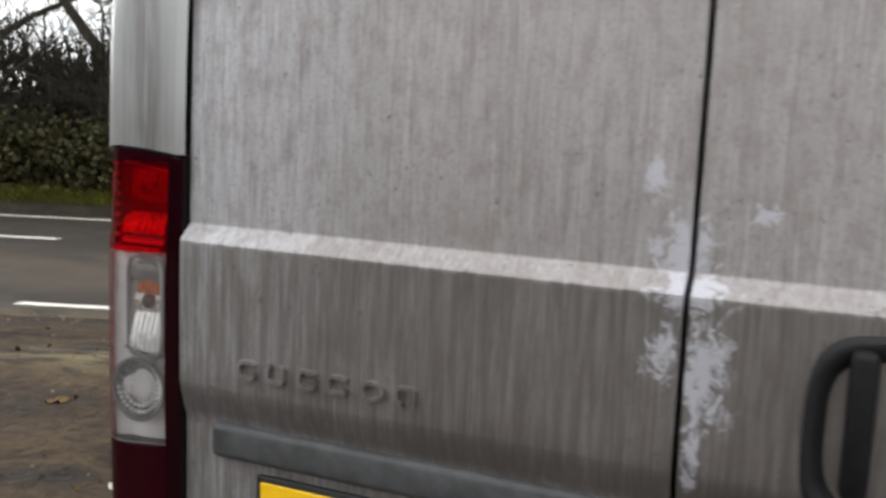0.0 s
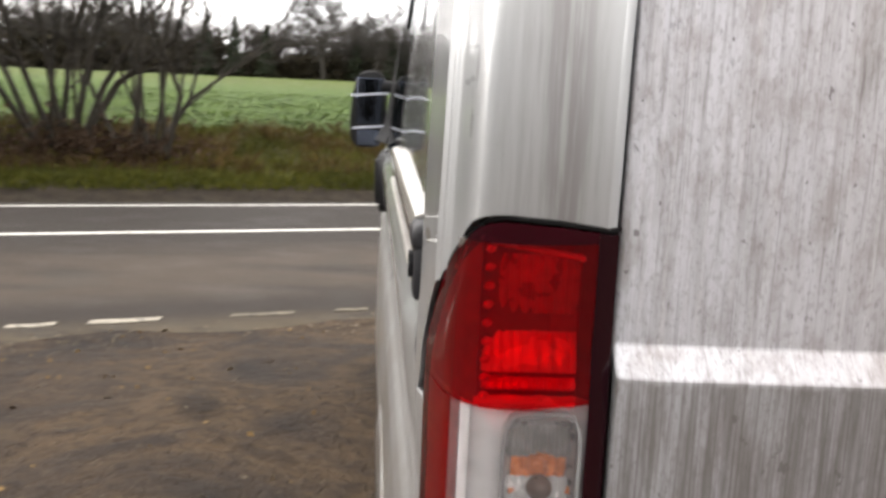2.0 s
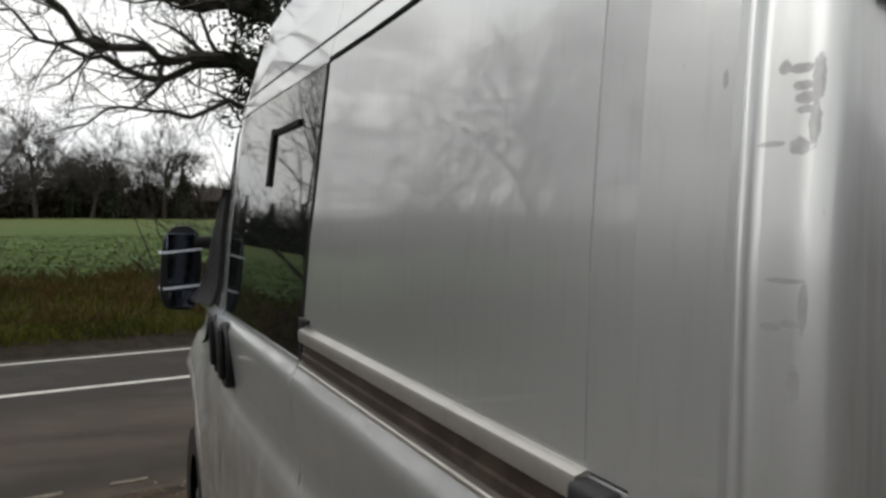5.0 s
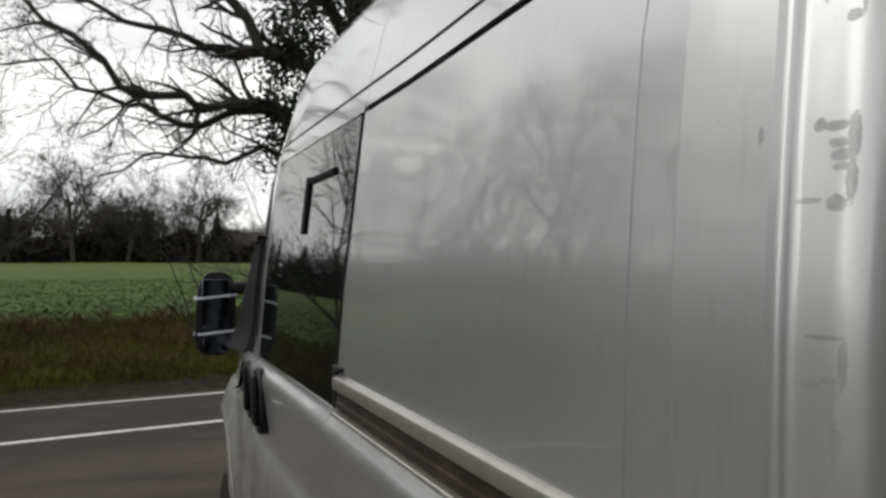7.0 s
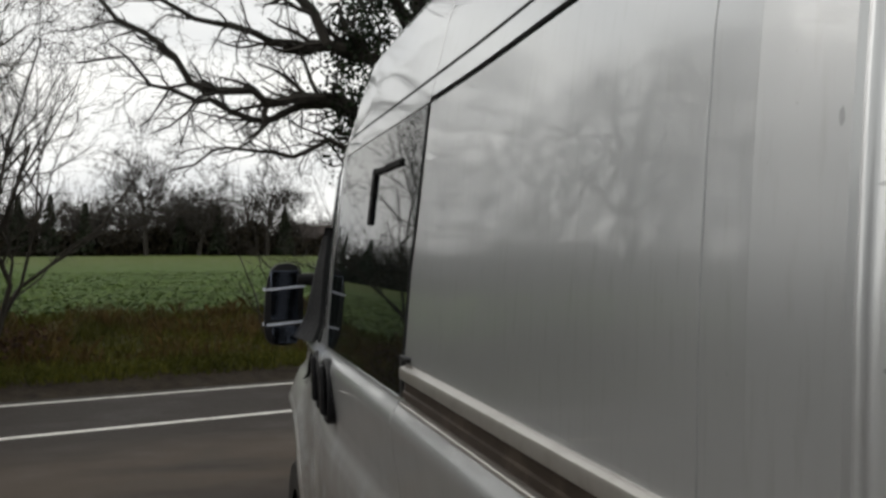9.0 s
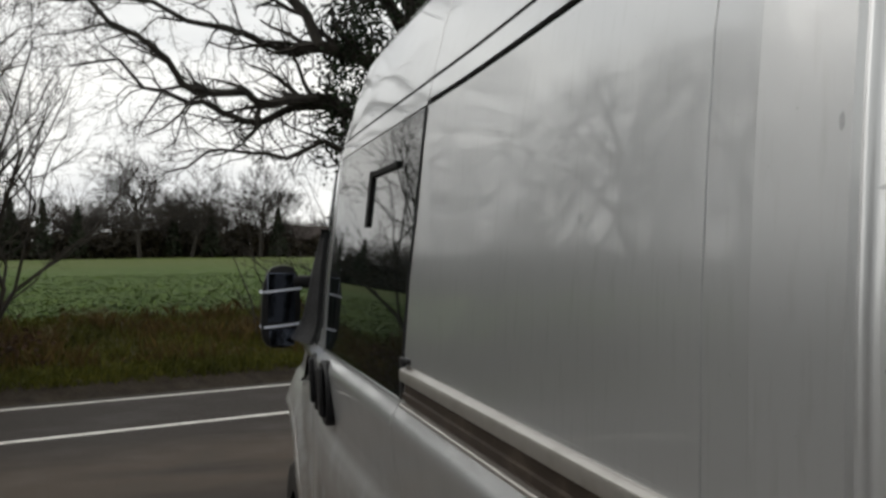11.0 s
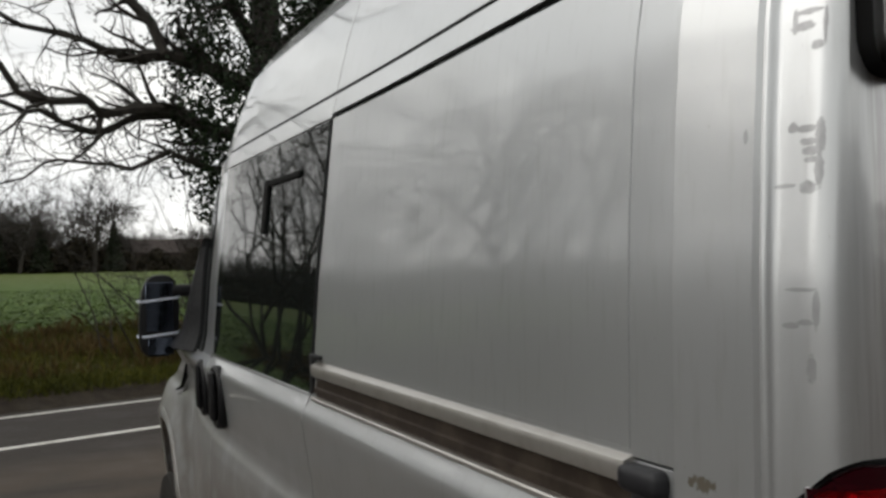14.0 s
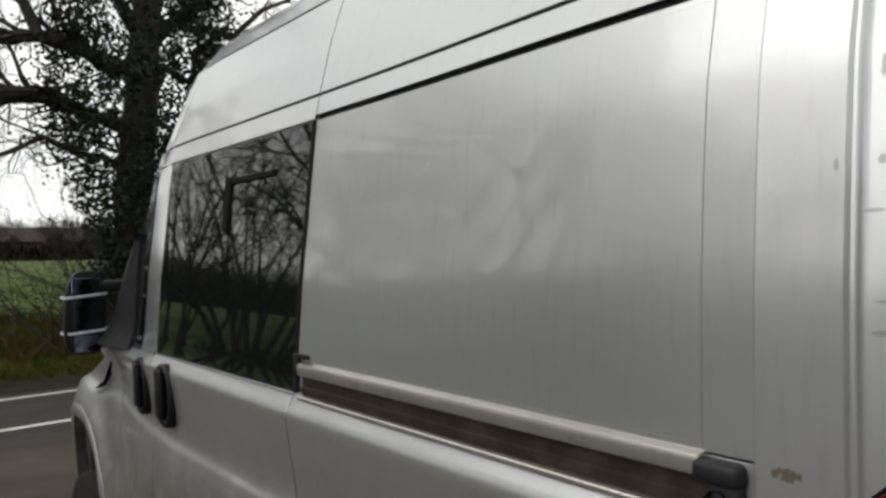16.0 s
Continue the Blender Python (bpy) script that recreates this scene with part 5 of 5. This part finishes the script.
def oak_limb(start, targets, r0):
    """A long limb through given places, with side branches."""
    pts = [oak_base + Vector(start)] + [oak_base + Vector(t) for t in targets]
    fine = []
    for a, b in zip(pts, pts[1:]):
        for k in range(3):
            q = a.lerp(b, k / 3)
            fine.append(q + Vector((w.r.gauss(0, 0.09), w.r.gauss(0, 0.08), w.r.gauss(0, 0.12))))
    fine.append(pts[-1])
    rr = [max(0.018, r0 * 1.1 * (1 - 0.8 * i / (len(fine) - 1))) for i in range(len(fine))]
    w.tube(fine, rr, 6)
    for i in range(2, len(fine)):
        for _ in range(2 if i % 2 else 3):
            axis = (fine[i] - fine[i - 1]).normalized()
            side = Vector((axis.x * 0.6 + w.r.uniform(-0.6, 0.5), w.r.uniform(-0.7, 0.7), w.r.uniform(-0.55, 0.85)))
            w.limb(fine[i], axis * 0.55 + side, w.r.uniform(0.6, 1.5), max(0.012, rr[i] * 0.5), 2, 0.008, 0.75, 0.04, 4, 4, 1.0, 0.6)


for start, targets, r0 in (
        ((-0.1, 0, 3.2), ((-1.2, -0.1, 3.55), (-2.3, -0.2, 3.35), (-3.3, -0.3, 3.45), (-4.2, -0.3, 3.0)), 0.06),
        ((0.0, 0, 3.7), ((-1.4, -0.2, 4.3), (-2.6, -0.3, 4.25), (-3.9, -0.4, 4.6), (-5.0, -0.4, 5.4), (-6.2, -0.5, 6.0)), 0.11),
        ((0.0, 0, 3.9), ((-1.3, 0.3, 4.2), (-2.4, 0.4, 4.0), (-3.6, 0.5, 4.2), (-4.6, 0.5, 4.8), (-5.8, 0.6, 4.9)), 0.085),
        ((0.1, 0, 4.6), ((-1.2, -0.3, 5.2), (-2.2, -0.4, 6.0), (-3.2, -0.6, 6.9), (-4.0, -0.6, 7.9)), 0.13),
        ((0.1, 0, 4.8), ((-1.5, 0.6, 5.5), (-2.9, 0.8, 5.5), (-4.4, 0.9, 6.2), (-6.0, 1.0, 6.4)), 0.09),
        ((0.15, 0, 5.4), ((-1.0, -0.6, 6.6), (-2.0, -1.0, 7.2), (-3.4, -1.2, 7.6), (-5.2, -1.5, 8.2)), 0.11),
        ((0.2, 0, 6.4), ((-0.9, 0.3, 7.8), (-1.6, 0.4, 9.2), (-2.8, 0.5, 10.6)), 0.12),
        ((0.2, 0, 5.2), ((1.1, -0.3, 6.2), (2.0, -0.3, 7.4), (2.7, -0.4, 9.0)), 0.13),
        ((0.2, 0, 6.6), ((1.2, 0.4, 7.6), (2.4, 0.6, 8.2), (3.8, 0.7, 9.4)), 0.12),
        ((0.2, 0, 4.6), ((1.0, -0.6, 5.0), (2.0, -1.0, 5.9), (3.2, -1.3, 6.4)), 0.09),
        ((0.5, 0, 9.5), ((0.2, 0.4, 11), (-0.6, 0.6, 12.6), (-1.4, 0.8, 14)), 0.10),
        ((0.5, 0, 9.0), ((1.4, -0.4, 10.4), (2.0, -0.6, 12.2)), 0.10)):
    oak_limb(start, targets, r0)
add_under(w.make("crown", BARKDARK), oak)
w = Wood(13)
for _ in range(520):
    z = w.r.uniform(0.3, 9.2)
    rad = lerp(((0.3, 0.55), (2.2, 0.75), (3.4, 1.35), (5.0, 1.65), (7.0, 1.3), (9.2, 0.5)), z)
    a = w.r.uniform(0, 2 * math.pi)
    t = w.r.uniform(0.45, 1.0) ** 0.6
    c = oak_base + Vector((0.1 + math.cos(a) * rad * t, math.sin(a) * rad * t, z))
    s_ = w.r.uniform(0.10, 0.30)
    for _ in range(62):
        w.leafy(c + Vector((w.r.gauss(0, s_), w.r.gauss(0, s_), w.r.gauss(0, s_ * 0.9))), 0.085)
add_under(w.make("ivy", IVY, None, "dark evergreen ivy"), oak)
w = Wood(14)
for k in range(46):
    p = oak_base + Vector((-0.9 + w.r.gauss(0, 1.1), -0.1 + w.r.gauss(0, 0.5), 0.1))
    w.limb(p, Vector((w.r.gauss(-0.15, 0.3), w.r.gauss(0, 0.25), 1)), w.r.uniform(1.2, 3.4), 0.018, 2, 0.006, 0.5, 0.1, 4, 4, 0.9, 0.6)
add_under(w.make("undergrowth", TWIG, None, "thin brown shoots at the foot"), oak)


def coppice(label, x, d, seed, stems, height, lean=(0, 0), rad=0.06, kids=4, group="hedgerow shrubs"):
    """A many-stemmed bare shrub."""
    y = d + SL * x
    base = Vector((x, y, ground_z(x, y) - 0.08))
    th = tagged(empty("shrub", base), label, "shrub", group)
    w = Wood(seed)
    for k in range(stems):
        a = w.r.uniform(0, 2 * math.pi)
        q = base + Vector((math.cos(a) * w.r.uniform(0, 0.35), math.sin(a) * w.r.uniform(0, 0.25), 0))
        out = w.r.uniform(0.05, 0.42)
        dr = Vector((math.cos(a) * out + lean[0], math.sin(a) * out * 0.7 + lean[1], 1.0))
        w.limb(q, dr, height * w.r.uniform(0.55, 1.0), rad * w.r.uniform(0.3, 0.8), 3, 0.006, 0.5, 0.16, kids, 5, 0.8, 0.60)
    add_under(w.make("crown", TWIG), th)
    w = Wood(seed + 500)
    for k in range(260):
        c = base + Vector((w.r.gauss(0, 0.55), w.r.gauss(0, 0.35), abs(w.r.gauss(0, 0.25)) + 0.05))
        w.leafy(c, 0.09, 5)
    add_under(w.make("undergrowth", BRAMBLE, None, "dead brown bramble round the foot"), th)
    return th


coppice("bare many-stemmed shrub on the far verge", -5.9, 16.55, 21, 12, 6.0, (-0.02, 0), 0.095, 5)
coppice("bare shrub with thin upright stems", -7.6, 15.7, 22, 10, 5.4, (-0.05, 0), 0.075, 4)
coppice("bare shrub leaning towards the gap", -4.5, 15.8, 23, 10, 5.8, (0.02, 0), 0.085, 5)
coppice("tangled bare shrub in the hedgerow", -9.0, 15.9, 24, 10, 5.0, (0, 0), 0.07, 3)
coppice("bare hawthorn shrub in the hedgerow", -10.9, 16.2, 25, 11, 4.6, (0, 0), 0.06)
coppice("bare hawthorn shrub in the hedgerow", -12.4, 16.0, 26, 12, 4.4, (0.1, 0), 0.06)
coppice("dense bare shrub beside the road", -13.6, 15.0, 27, 18, 3.8, (0, 0), 0.07)
coppice("dense bare shrub beside the road", -15.8, 15.2, 28, 18, 4.2, (0, 0), 0.07)
coppice("dense bare shrub beside the road", -18.2, 15.0, 29, 16, 4.2, (0, 0), 0.07)
coppice("dense bare shrub beside the road", -21.0, 15.2, 30, 16, 4.4, (0, 0), 0.07)


def hedge_tree(label, x, d, seed, height, rad):
    y = d + SL * x
    base = Vector((x, y, ground_z(x, y) - 0.1))
    th = tree_thing(label, base, "hedgerow trees")
    w = Wood(seed)
    pts = [base + Vector((w.r.gauss(0, 0.12) * k, w.r.gauss(0, 0.1) * k, height * 0.62 * k / 5)) for k in range(6)]
    w.tube(pts, [rad * (1 - 0.11 * k) for k in range(6)], 8)
    add_under(w.make("trunk", BARK, smooth=True), th)
    w = Wood(seed + 1)
    for k in range(11):
        i = w.r.choice((2, 3, 3, 4, 4, 5, 5))
        a = w.r.uniform(0, 2 * math.pi)
        w.limb(pts[i], Vector((math.cos(a), math.sin(a), 0.9)), height * w.r.uniform(0.30, 0.48), rad * 0.5, 3, 0.013, 0.5, 0.1, 5, 5, 0.95, 0.62)
    add_under(w.make("crown", BARK), th)
    return th


for k, (x, d, h, r) in enumerate(((-7.6, 17.5, 7.5, 0.13), (-9.6, 16.6, 8.5, 0.16), (-12.3, 16.2, 8.8, 0.15), (-15.0, 17.0, 9.5, 0.18), (-17.4, 16.4, 8.8, 0.15), (-20.5, 16.8, 10.0, 0.2), (-24.5, 16.6, 9.5, 0.18))):
    hedge_tree("bare hedgerow tree with fine twigs", x, d, 60 + 3 * k, h, r)

# a wooden pole among the shrubs
px, py = -9.25, 11.65
pole = tagged(empty("utility_pole", (px, py, ground_z(px, py))), "weathered grey wooden pole standing in the verge", "pole")
w = Wood(44)
w.tube([Vector((px, py, ground_z(px, py) - 0.3)), Vector((px + 0.02, py, 3.0)), Vector((px + 0.05, py + 0.02, 8.2))], [0.12, 0.11, 0.09], 14)
add_under(w.make("shaft", bark("weathered_pole_wood", (0.075, 0.068, 0.056), (0.15, 0.138, 0.115)), smooth=True), pole)
bm = bmesh.new()
bmesh.ops.create_cone(bm, cap_ends=True, segments=14, radius1=0.115, radius2=0.03, depth=0.10)
bmesh.ops.translate(bm, vec=(px + 0.05, py + 0.02, 8.23), verts=bm.verts)
add_under(part("cap", bm, GREYPL), pole)

# dark hedge bottom on the left-hand verge
w = Wood(90)
for _ in range(5200):
    x = w.r.uniform(-30, -8.2)
    d = 15.3 + w.r.gauss(0, 0.45)
    y = d + SL * x
    dense = min(1, (-7.8 - x) / 4.0)
    h = (0.45 + 0.9 * dense * (0.6 + 0.4 * noise.noise((x * 0.5, 0, 0)))) * w.r.random() ** 0.8
    c = Vector((x, y, ground_z(x, y) + h))
    for _ in range(9):
        w.leafy(c + Vector((w.r.gauss(0, 0.16), w.r.gauss(0, 0.16), w.r.gauss(0, 0.14))), 0.10)
tagged(w.make("hedge", HEDGE), "dark evergreen and bramble hedge bottom along the verge", "hedge", kind="stuff")

# tangled dark thicket further along the verge
w = Wood(95)
for _ in range(5200):
    x = w.r.uniform(-36, -10.6)
    d = 17.0 + w.r.uniform(-0.8, 1.2)
    y = d + SL * x
    top = min(1.0, (-10.2 - x) / 2.5) * (2.5 + 1.0 * noise.noise((x * 0.4, 0, 9)))
    c = Vector((x, y, ground_z(x, y) + top * w.r.random() ** 0.7))
    for _ in range(5):
        q = c + Vector((w.r.gauss(0, 0.25), w.r.gauss(0, 0.2), w.r.gauss(0, 0.25)))
        w.sliver(q, q + Vector((w.r.gauss(0, 0.3), w.r.gauss(0, 0.2), w.r.gauss(0.25, 0.3))), 0.014)
    w.leafy(c, 0.15, 4)
tagged(w.make("thicket", UNDER), "dark tangled thicket of twigs beside the road", "thicket", kind="stuff")

# low brambles under the shrubs
w = Wood(91)
for _ in range(1500):
    x = w.r.uniform(-12, -4.2)
    d = 15.6 + w.r.gauss(0, 0.35)
    y = d + SL * x
    c = Vector((x, y, ground_z(x, y) + abs(w.r.gauss(0, 0.26))))
    w.leafy(c, 0.09, 8)
tagged(w.make("brambles", BRAMBLE), "dead brown brambles under the shrubs", "brambles", kind="stuff")


# ---- verge grass, crop ----
def blades(name, material, seed, count, xr, dr, hr, width, label, cat, edge=None):
    r = random.Random(seed)
    v, f = [], []
    for _ in range(count):
        x, d = r.uniform(*xr), r.uniform(*dr)
        if edge is not None and noise.noise((x * 0.9, d * 1.4, seed)) < edge:
            continue
        y = d + SL * x
        z = ground_z(x, y) - 0.02
        h = r.uniform(*hr)
        for _ in range(5):
            a = r.uniform(0, math.pi)
            px, py = x + r.gauss(0, 0.06), y + r.gauss(0, 0.06)
            lx, ly = r.gauss(0, 0.4) * h, r.gauss(0, 0.4) * h
            wx, wy = math.cos(a) * width, math.sin(a) * width
            k = len(v)
            v += [(px - wx, py - wy, z), (px + wx, py + wy, z), (px + lx * 0.4 + wx * 0.7, py + ly * 0.4 + wy * 0.7, z + h * 0.6), (px + lx, py + ly, z + h * r.uniform(0.75, 1)), (px + lx * 0.4 - wx * 0.7, py + ly * 0.4 - wy * 0.7, z + h * 0.6)]
            f.append((k, k + 1, k + 2, k + 3, k + 4))
    return tagged(raw(name, v, f, material), label, cat, kind="stuff")


blades("verge_grass", GRASS, 101, 15000, (-24, 7), (14.15, 19.0), (0.06, 0.2), 0.009, "short rough grass on the verge", "grass")
blades("dead_grass", STRAW, 102, 5200, (-12, 7), (14.7, 19.0), (0.12, 0.42), 0.008, "straw-coloured dead grass on the verge", "grass", 0.02)
blades("lip_grass", GRASS, 103, 7000, (-24, 7), (14.0, 14.75), (0.05, 0.16), 0.009, "green grass lip above the soil bank", "grass")
r = random.Random(104)
v, f = [], []
for _ in range(90000):
    d = 18.6 + 30 * r.random() ** 1.7
    x = r.uniform(-18 - (d - 18) * 0.5, 9 + (d - 18) * 0.4)
    y = d + SL * x
    if noise.noise((x * 0.9, y * 0.9, 5)) < -0.45:
        continue
    z = ground_z(x, y)
    size = r.uniform(0.05, 0.12)
    a = r.uniform(0, 2 * math.pi)
    up = r.uniform(0.05, 0.4)
    ca, sa = math.cos(a) * size, math.sin(a) * size
    k = len(v)
    v += [(x, y, z), (x + ca * 0.6 - sa * 0.45, y + sa * 0.6 + ca * 0.45, z + size * up * 0.8), (x + ca * 1.2, y + sa * 1.2, z + size * up), (x + ca * 0.6 + sa * 0.45, y + sa * 0.6 - ca * 0.45, z + size * up * 0.8)]
    f.append((k, k + 1, k + 2, k + 3))
tagged(raw("crop", v, f, CROP), "low green broad-leaved crop in the field", "crop", kind="stuff")

# ---- the far wood ----
def far_tree(w, x, y, h, bushy=1.0, lev=2):
    z = ground_z(x, y) - 0.2
    p = Vector((x, y, z))
    r = w.r
    top = p + Vector((r.gauss(0, 0.4), 0, h * 0.55))
    w.tube([p, p.lerp(top, 0.5), top], [h * 0.022, h * 0.017, h * 0.012], 4)
    for k in range(int(13 * bushy)):
        q = p.lerp(top, r.uniform(0.35, 1.0))
        a = r.uniform(0, 2 * math.pi)
        w.limb(q, Vector((math.cos(a), math.sin(a) * 0.6, r.uniform(0.35, 1.2))), h * r.uniform(0.25, 0.46), h * 0.007, lev, 0.022, 0.32, 0.12, 5, 3, 0.85, 0.6)


for label, x, y, h, seed in (("large bare oak at the far edge of the field", -7.6, 130, 14.2, 301), ("spreading bare tree at the far edge of the field", 8.0, 131, 13.2, 302), ("bare oak in front of the far wood", -1.0, 129, 11.0, 303)):
    base = Vector((x, y, ground_z(x, y)))
    th = tree_thing(label, base, "field edge trees")
    w = Wood(seed)
    far_tree(w, x, y, h * 1.06, 2.2, 3)
    add_under(w.make("crown", BARKDARK), th)
w = Wood(310)
for _ in range(260):
    x = w.r.uniform(-110, 34)
    far_tree(w, x, 134 + w.r.uniform(0, 14), w.r.uniform(7.0, 11.0) * (1.25 if x < -25 else (1 if x < 6 else 0.72)))
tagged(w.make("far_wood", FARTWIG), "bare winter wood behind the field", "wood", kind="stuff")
w = Wood(311)
for _ in range(40000):
    x = w.r.uniform(-140, 60)
    hh = 3.4 + 1.8 * noise.noise((x * 0.09, 0, 3)) + 1.6 * noise.noise((x * 0.4, 0, 6)) + (1.8 if x < -22 else 0)
    if x > 9:
        hh *= 0.75
    y = 132 + w.r.uniform(0, 9)
    c = Vector((x, y, ground_z(x, y) + hh * w.r.random()))
    w.leafy(c, 0.6, 3)
ridge = [-170 + 2.0 * k for k in range(140)]
for x in ridge:
    hh = 1.0 + 0.9 * noise.noise((x * 0.09, 0, 3)) + (1.5 if x < -22 else 0)
    for y, z in ((140, -0.5), (140.5, hh * 0.8), (143, hh), (150, -0.5)):
        w.v.append((x, y, ground_z(x, 140) + z))
n0 = len(w.v) - 4 * len(ridge)
for i in range(len(ridge) - 1):
    for j in range(3):
        a = n0 + i * 4 + j
        w.f.append((a, a + 4, a + 5, a + 1))
tagged(w.make("far_undergrowth", UNDER), "dark undergrowth along the far wood", "undergrowth", kind="stuff")


def conifer(x, y, h, seed):
    base = Vector((x, y, ground_z(x, y)))
    th = tagged(empty("conifer", base), "dark conifer at the edge of the far wood", "conifer", "far conifers")
    w = Wood(seed)
    w.tube([base, base + Vector((0, 0, h))], [0.14, 0.03], 5)
    add_under(w.make("trunk", BARKDARK), th)
    w = Wood(seed + 1)
    for _ in range(420):
        t = w.r.random()
        rad = h * 0.22 * (1 - t) + 0.1
        a = w.r.uniform(0, 2 * math.pi)
        k = w.r.random() ** 0.5
        w.leafy(base + Vector((math.cos(a) * rad * k, math.sin(a) * rad * k, 0.4 + t * (h - 0.3))), 0.42, 2)
    add_under(w.make("foliage", CONIFER), th)


for k, (x, h) in enumerate(((-15.2, 6.6), (-19.5, 7.8), (-3.4, 5.6), (1.6, 6.4), (10.4, 6.6), (-23.5, 8.0))):
    conifer(x, 129.5 + (k % 3), h, 330 + 2 * k)

# a ring of unseen distant woods, added on every other side for reflections
w = Wood(320)
for _ in range(15000):
    a = w.r.uniform(0, 2 * math.pi)
    R = w.r.uniform(150, 175)
    x, y = math.cos(a) * R, math.sin(a) * R * 0.9
    if y > 95:
        continue
    c = Vector((x, y, w.r.random() ** 0.8 * (9 + 2 * noise.noise((x * 0.03, y * 0.03, 1)))))
    w.leafy(c, 1.5, 2)
tagged(w.make("unseen_distant_woods", UNDER), "unseen distant dark woods added round the fields", "wood", kind="stuff")

# tall unseen dark wood, added close behind the lay-by to dim the rear doors
w = Wood(321)
for _ in range(9000):
    x = w.r.uniform(-60, 60)
    y = -24 + w.r.uniform(-4, 0.5)
    c = Vector((x, y, w.r.random() ** 0.8 * (6.0 + 1.6 * noise.noise((x * 0.3, 0, 1)))))
    w.leafy(c, 0.7, 3)
tagged(w.make("unseen_wood_behind", UNDER), "unseen dark wood added to dim the rear doors", "wood", kind="stuff")

# a low barn roof at the end of the far wood
bx, by = 21.0, 138.0
barn = tagged(empty("barn", (bx, by, ground_z(bx, by))), "long low barn with a brown tiled roof", "barn")
zb = ground_z(bx, by)
add_under(part("wall", rounded_box(15, 6, 2.6, (bx, by, zb + 1.3), 0.03, 1), plain("barn_wall", (0.07, 0.05, 0.04), 0.85, grain=3)), barn)
rv = [(bx + sx * 7.8, by + oy, zb + oz) for sx in (-1, 1) for oy, oz in ((-3.5, 2.4), (0, 4.3), (3.5, 2.4), (3.5, 2.55), (0, 4.5), (-3.5, 2.55))]
rf = [(j, (j + 1) % 6, 6 + (j + 1) % 6, 6 + j) for j in range(6)] + [(0, 1, 2, 3, 4, 5), (11, 10, 9, 8, 7, 6)]
add_under(raw("roof", rv, rf, BRICKRED), barn)


# ---- small things on the lay-by ----
def crumpled(name, x, y, sx, sy, h, seed, material, label, cat, lift=0.0):
    r = random.Random(seed)
    bm = bmesh.new()
    bmesh.ops.create_grid(bm, x_segments=9, y_segments=9, size=0.5)
    for q in bm.verts:
        e = noise.noise((q.co.x * 5 + seed, q.co.y * 5, 0))
        q.co = Vector((q.co.x * sx * (1 + 0.5 * e), q.co.y * sy * (1 - 0.4 * e), abs(noise.noise((q.co.x * 7, q.co.y * 7, seed))) * h + 0.004))
    bmesh.ops.solidify(bm, geom=bm.faces[:], thickness=0.002)
    bmesh.ops.rotate(bm, matrix=Matrix.Rotation(r.uniform(0, 3), 3, "Z"), verts=bm.verts)
    bmesh.ops.translate(bm, vec=(x, y, ground_z(x, y) + lift), verts=bm.verts)
    return tagged(part(name, bm, material), label, cat)


crumpled("litter", -2.40, 1.57, 0.095, 0.06, 0.04, 3, LITTER, "crumpled white paper litter on the mud", "litter")
crumpled("fallen_leaf", -3.44, 2.25, 0.10, 0.07, 0.03, 8, DRYLEAF, "yellow fallen leaf on the mud", "leaf")

r = random.Random(7)
w = Wood(200)


def pebble(w, x, y, s_):
    z = ground_z(x, y) + s_ * 0.2
    k = len(w.v)
    r = w.r
    for dx, dy, dz in ((1, 0, 0), (0, 1, 0), (-1, 0, 0), (0, -1, 0), (0, 0, 0.7), (0, 0, -0.5)):
        w.v.append((x + dx * s_ * r.uniform(0.7, 1.3), y + dy * s_ * r.uniform(0.7, 1.3), z + dz * s_))
    for a, b, c in ((0, 1, 4), (1, 2, 4), (2, 3, 4), (3, 0, 4), (1, 0, 5), (2, 1, 5), (3, 2, 5), (0, 3, 5)):
        w.f.append((k + a, k + b, k + c))


for _ in range(420):
    x, y = r.uniform(-7.5, -1.3), r.uniform(-0.6, 6.0)
    pebble(w, x, y, 0.004 + 0.010 * r.random() ** 4)
for _ in range(700):
    x = r.uniform(-9, 1)
    y = 6.35 + SL * x + r.gauss(0, 0.16)
    pebble(w, x, y, 0.005 + 0.012 * r.random() ** 2)
for _ in range(45):
    x, y = r.gauss(-3.9, 0.8), r.gauss(3.0, 0.3)
    pebble(w, x, y, 0.006 + 0.011 * r.random())
tagged(w.make("pebbles", STONE), "small pale stones scattered on the mud", "pebbles", kind="stuff")
w = Wood(201)
for _ in range(420):
    x, y = r.uniform(-7, -1.3), r.uniform(0, 6.2)
    w.leafy(Vector((x, y, ground_z(x, y) + 0.006)), r.uniform(0.015, 0.045))
tagged(w.make("leaf_litter", DRYLEAF), "small dead leaves on the mud", "leaves", kind="stuff")
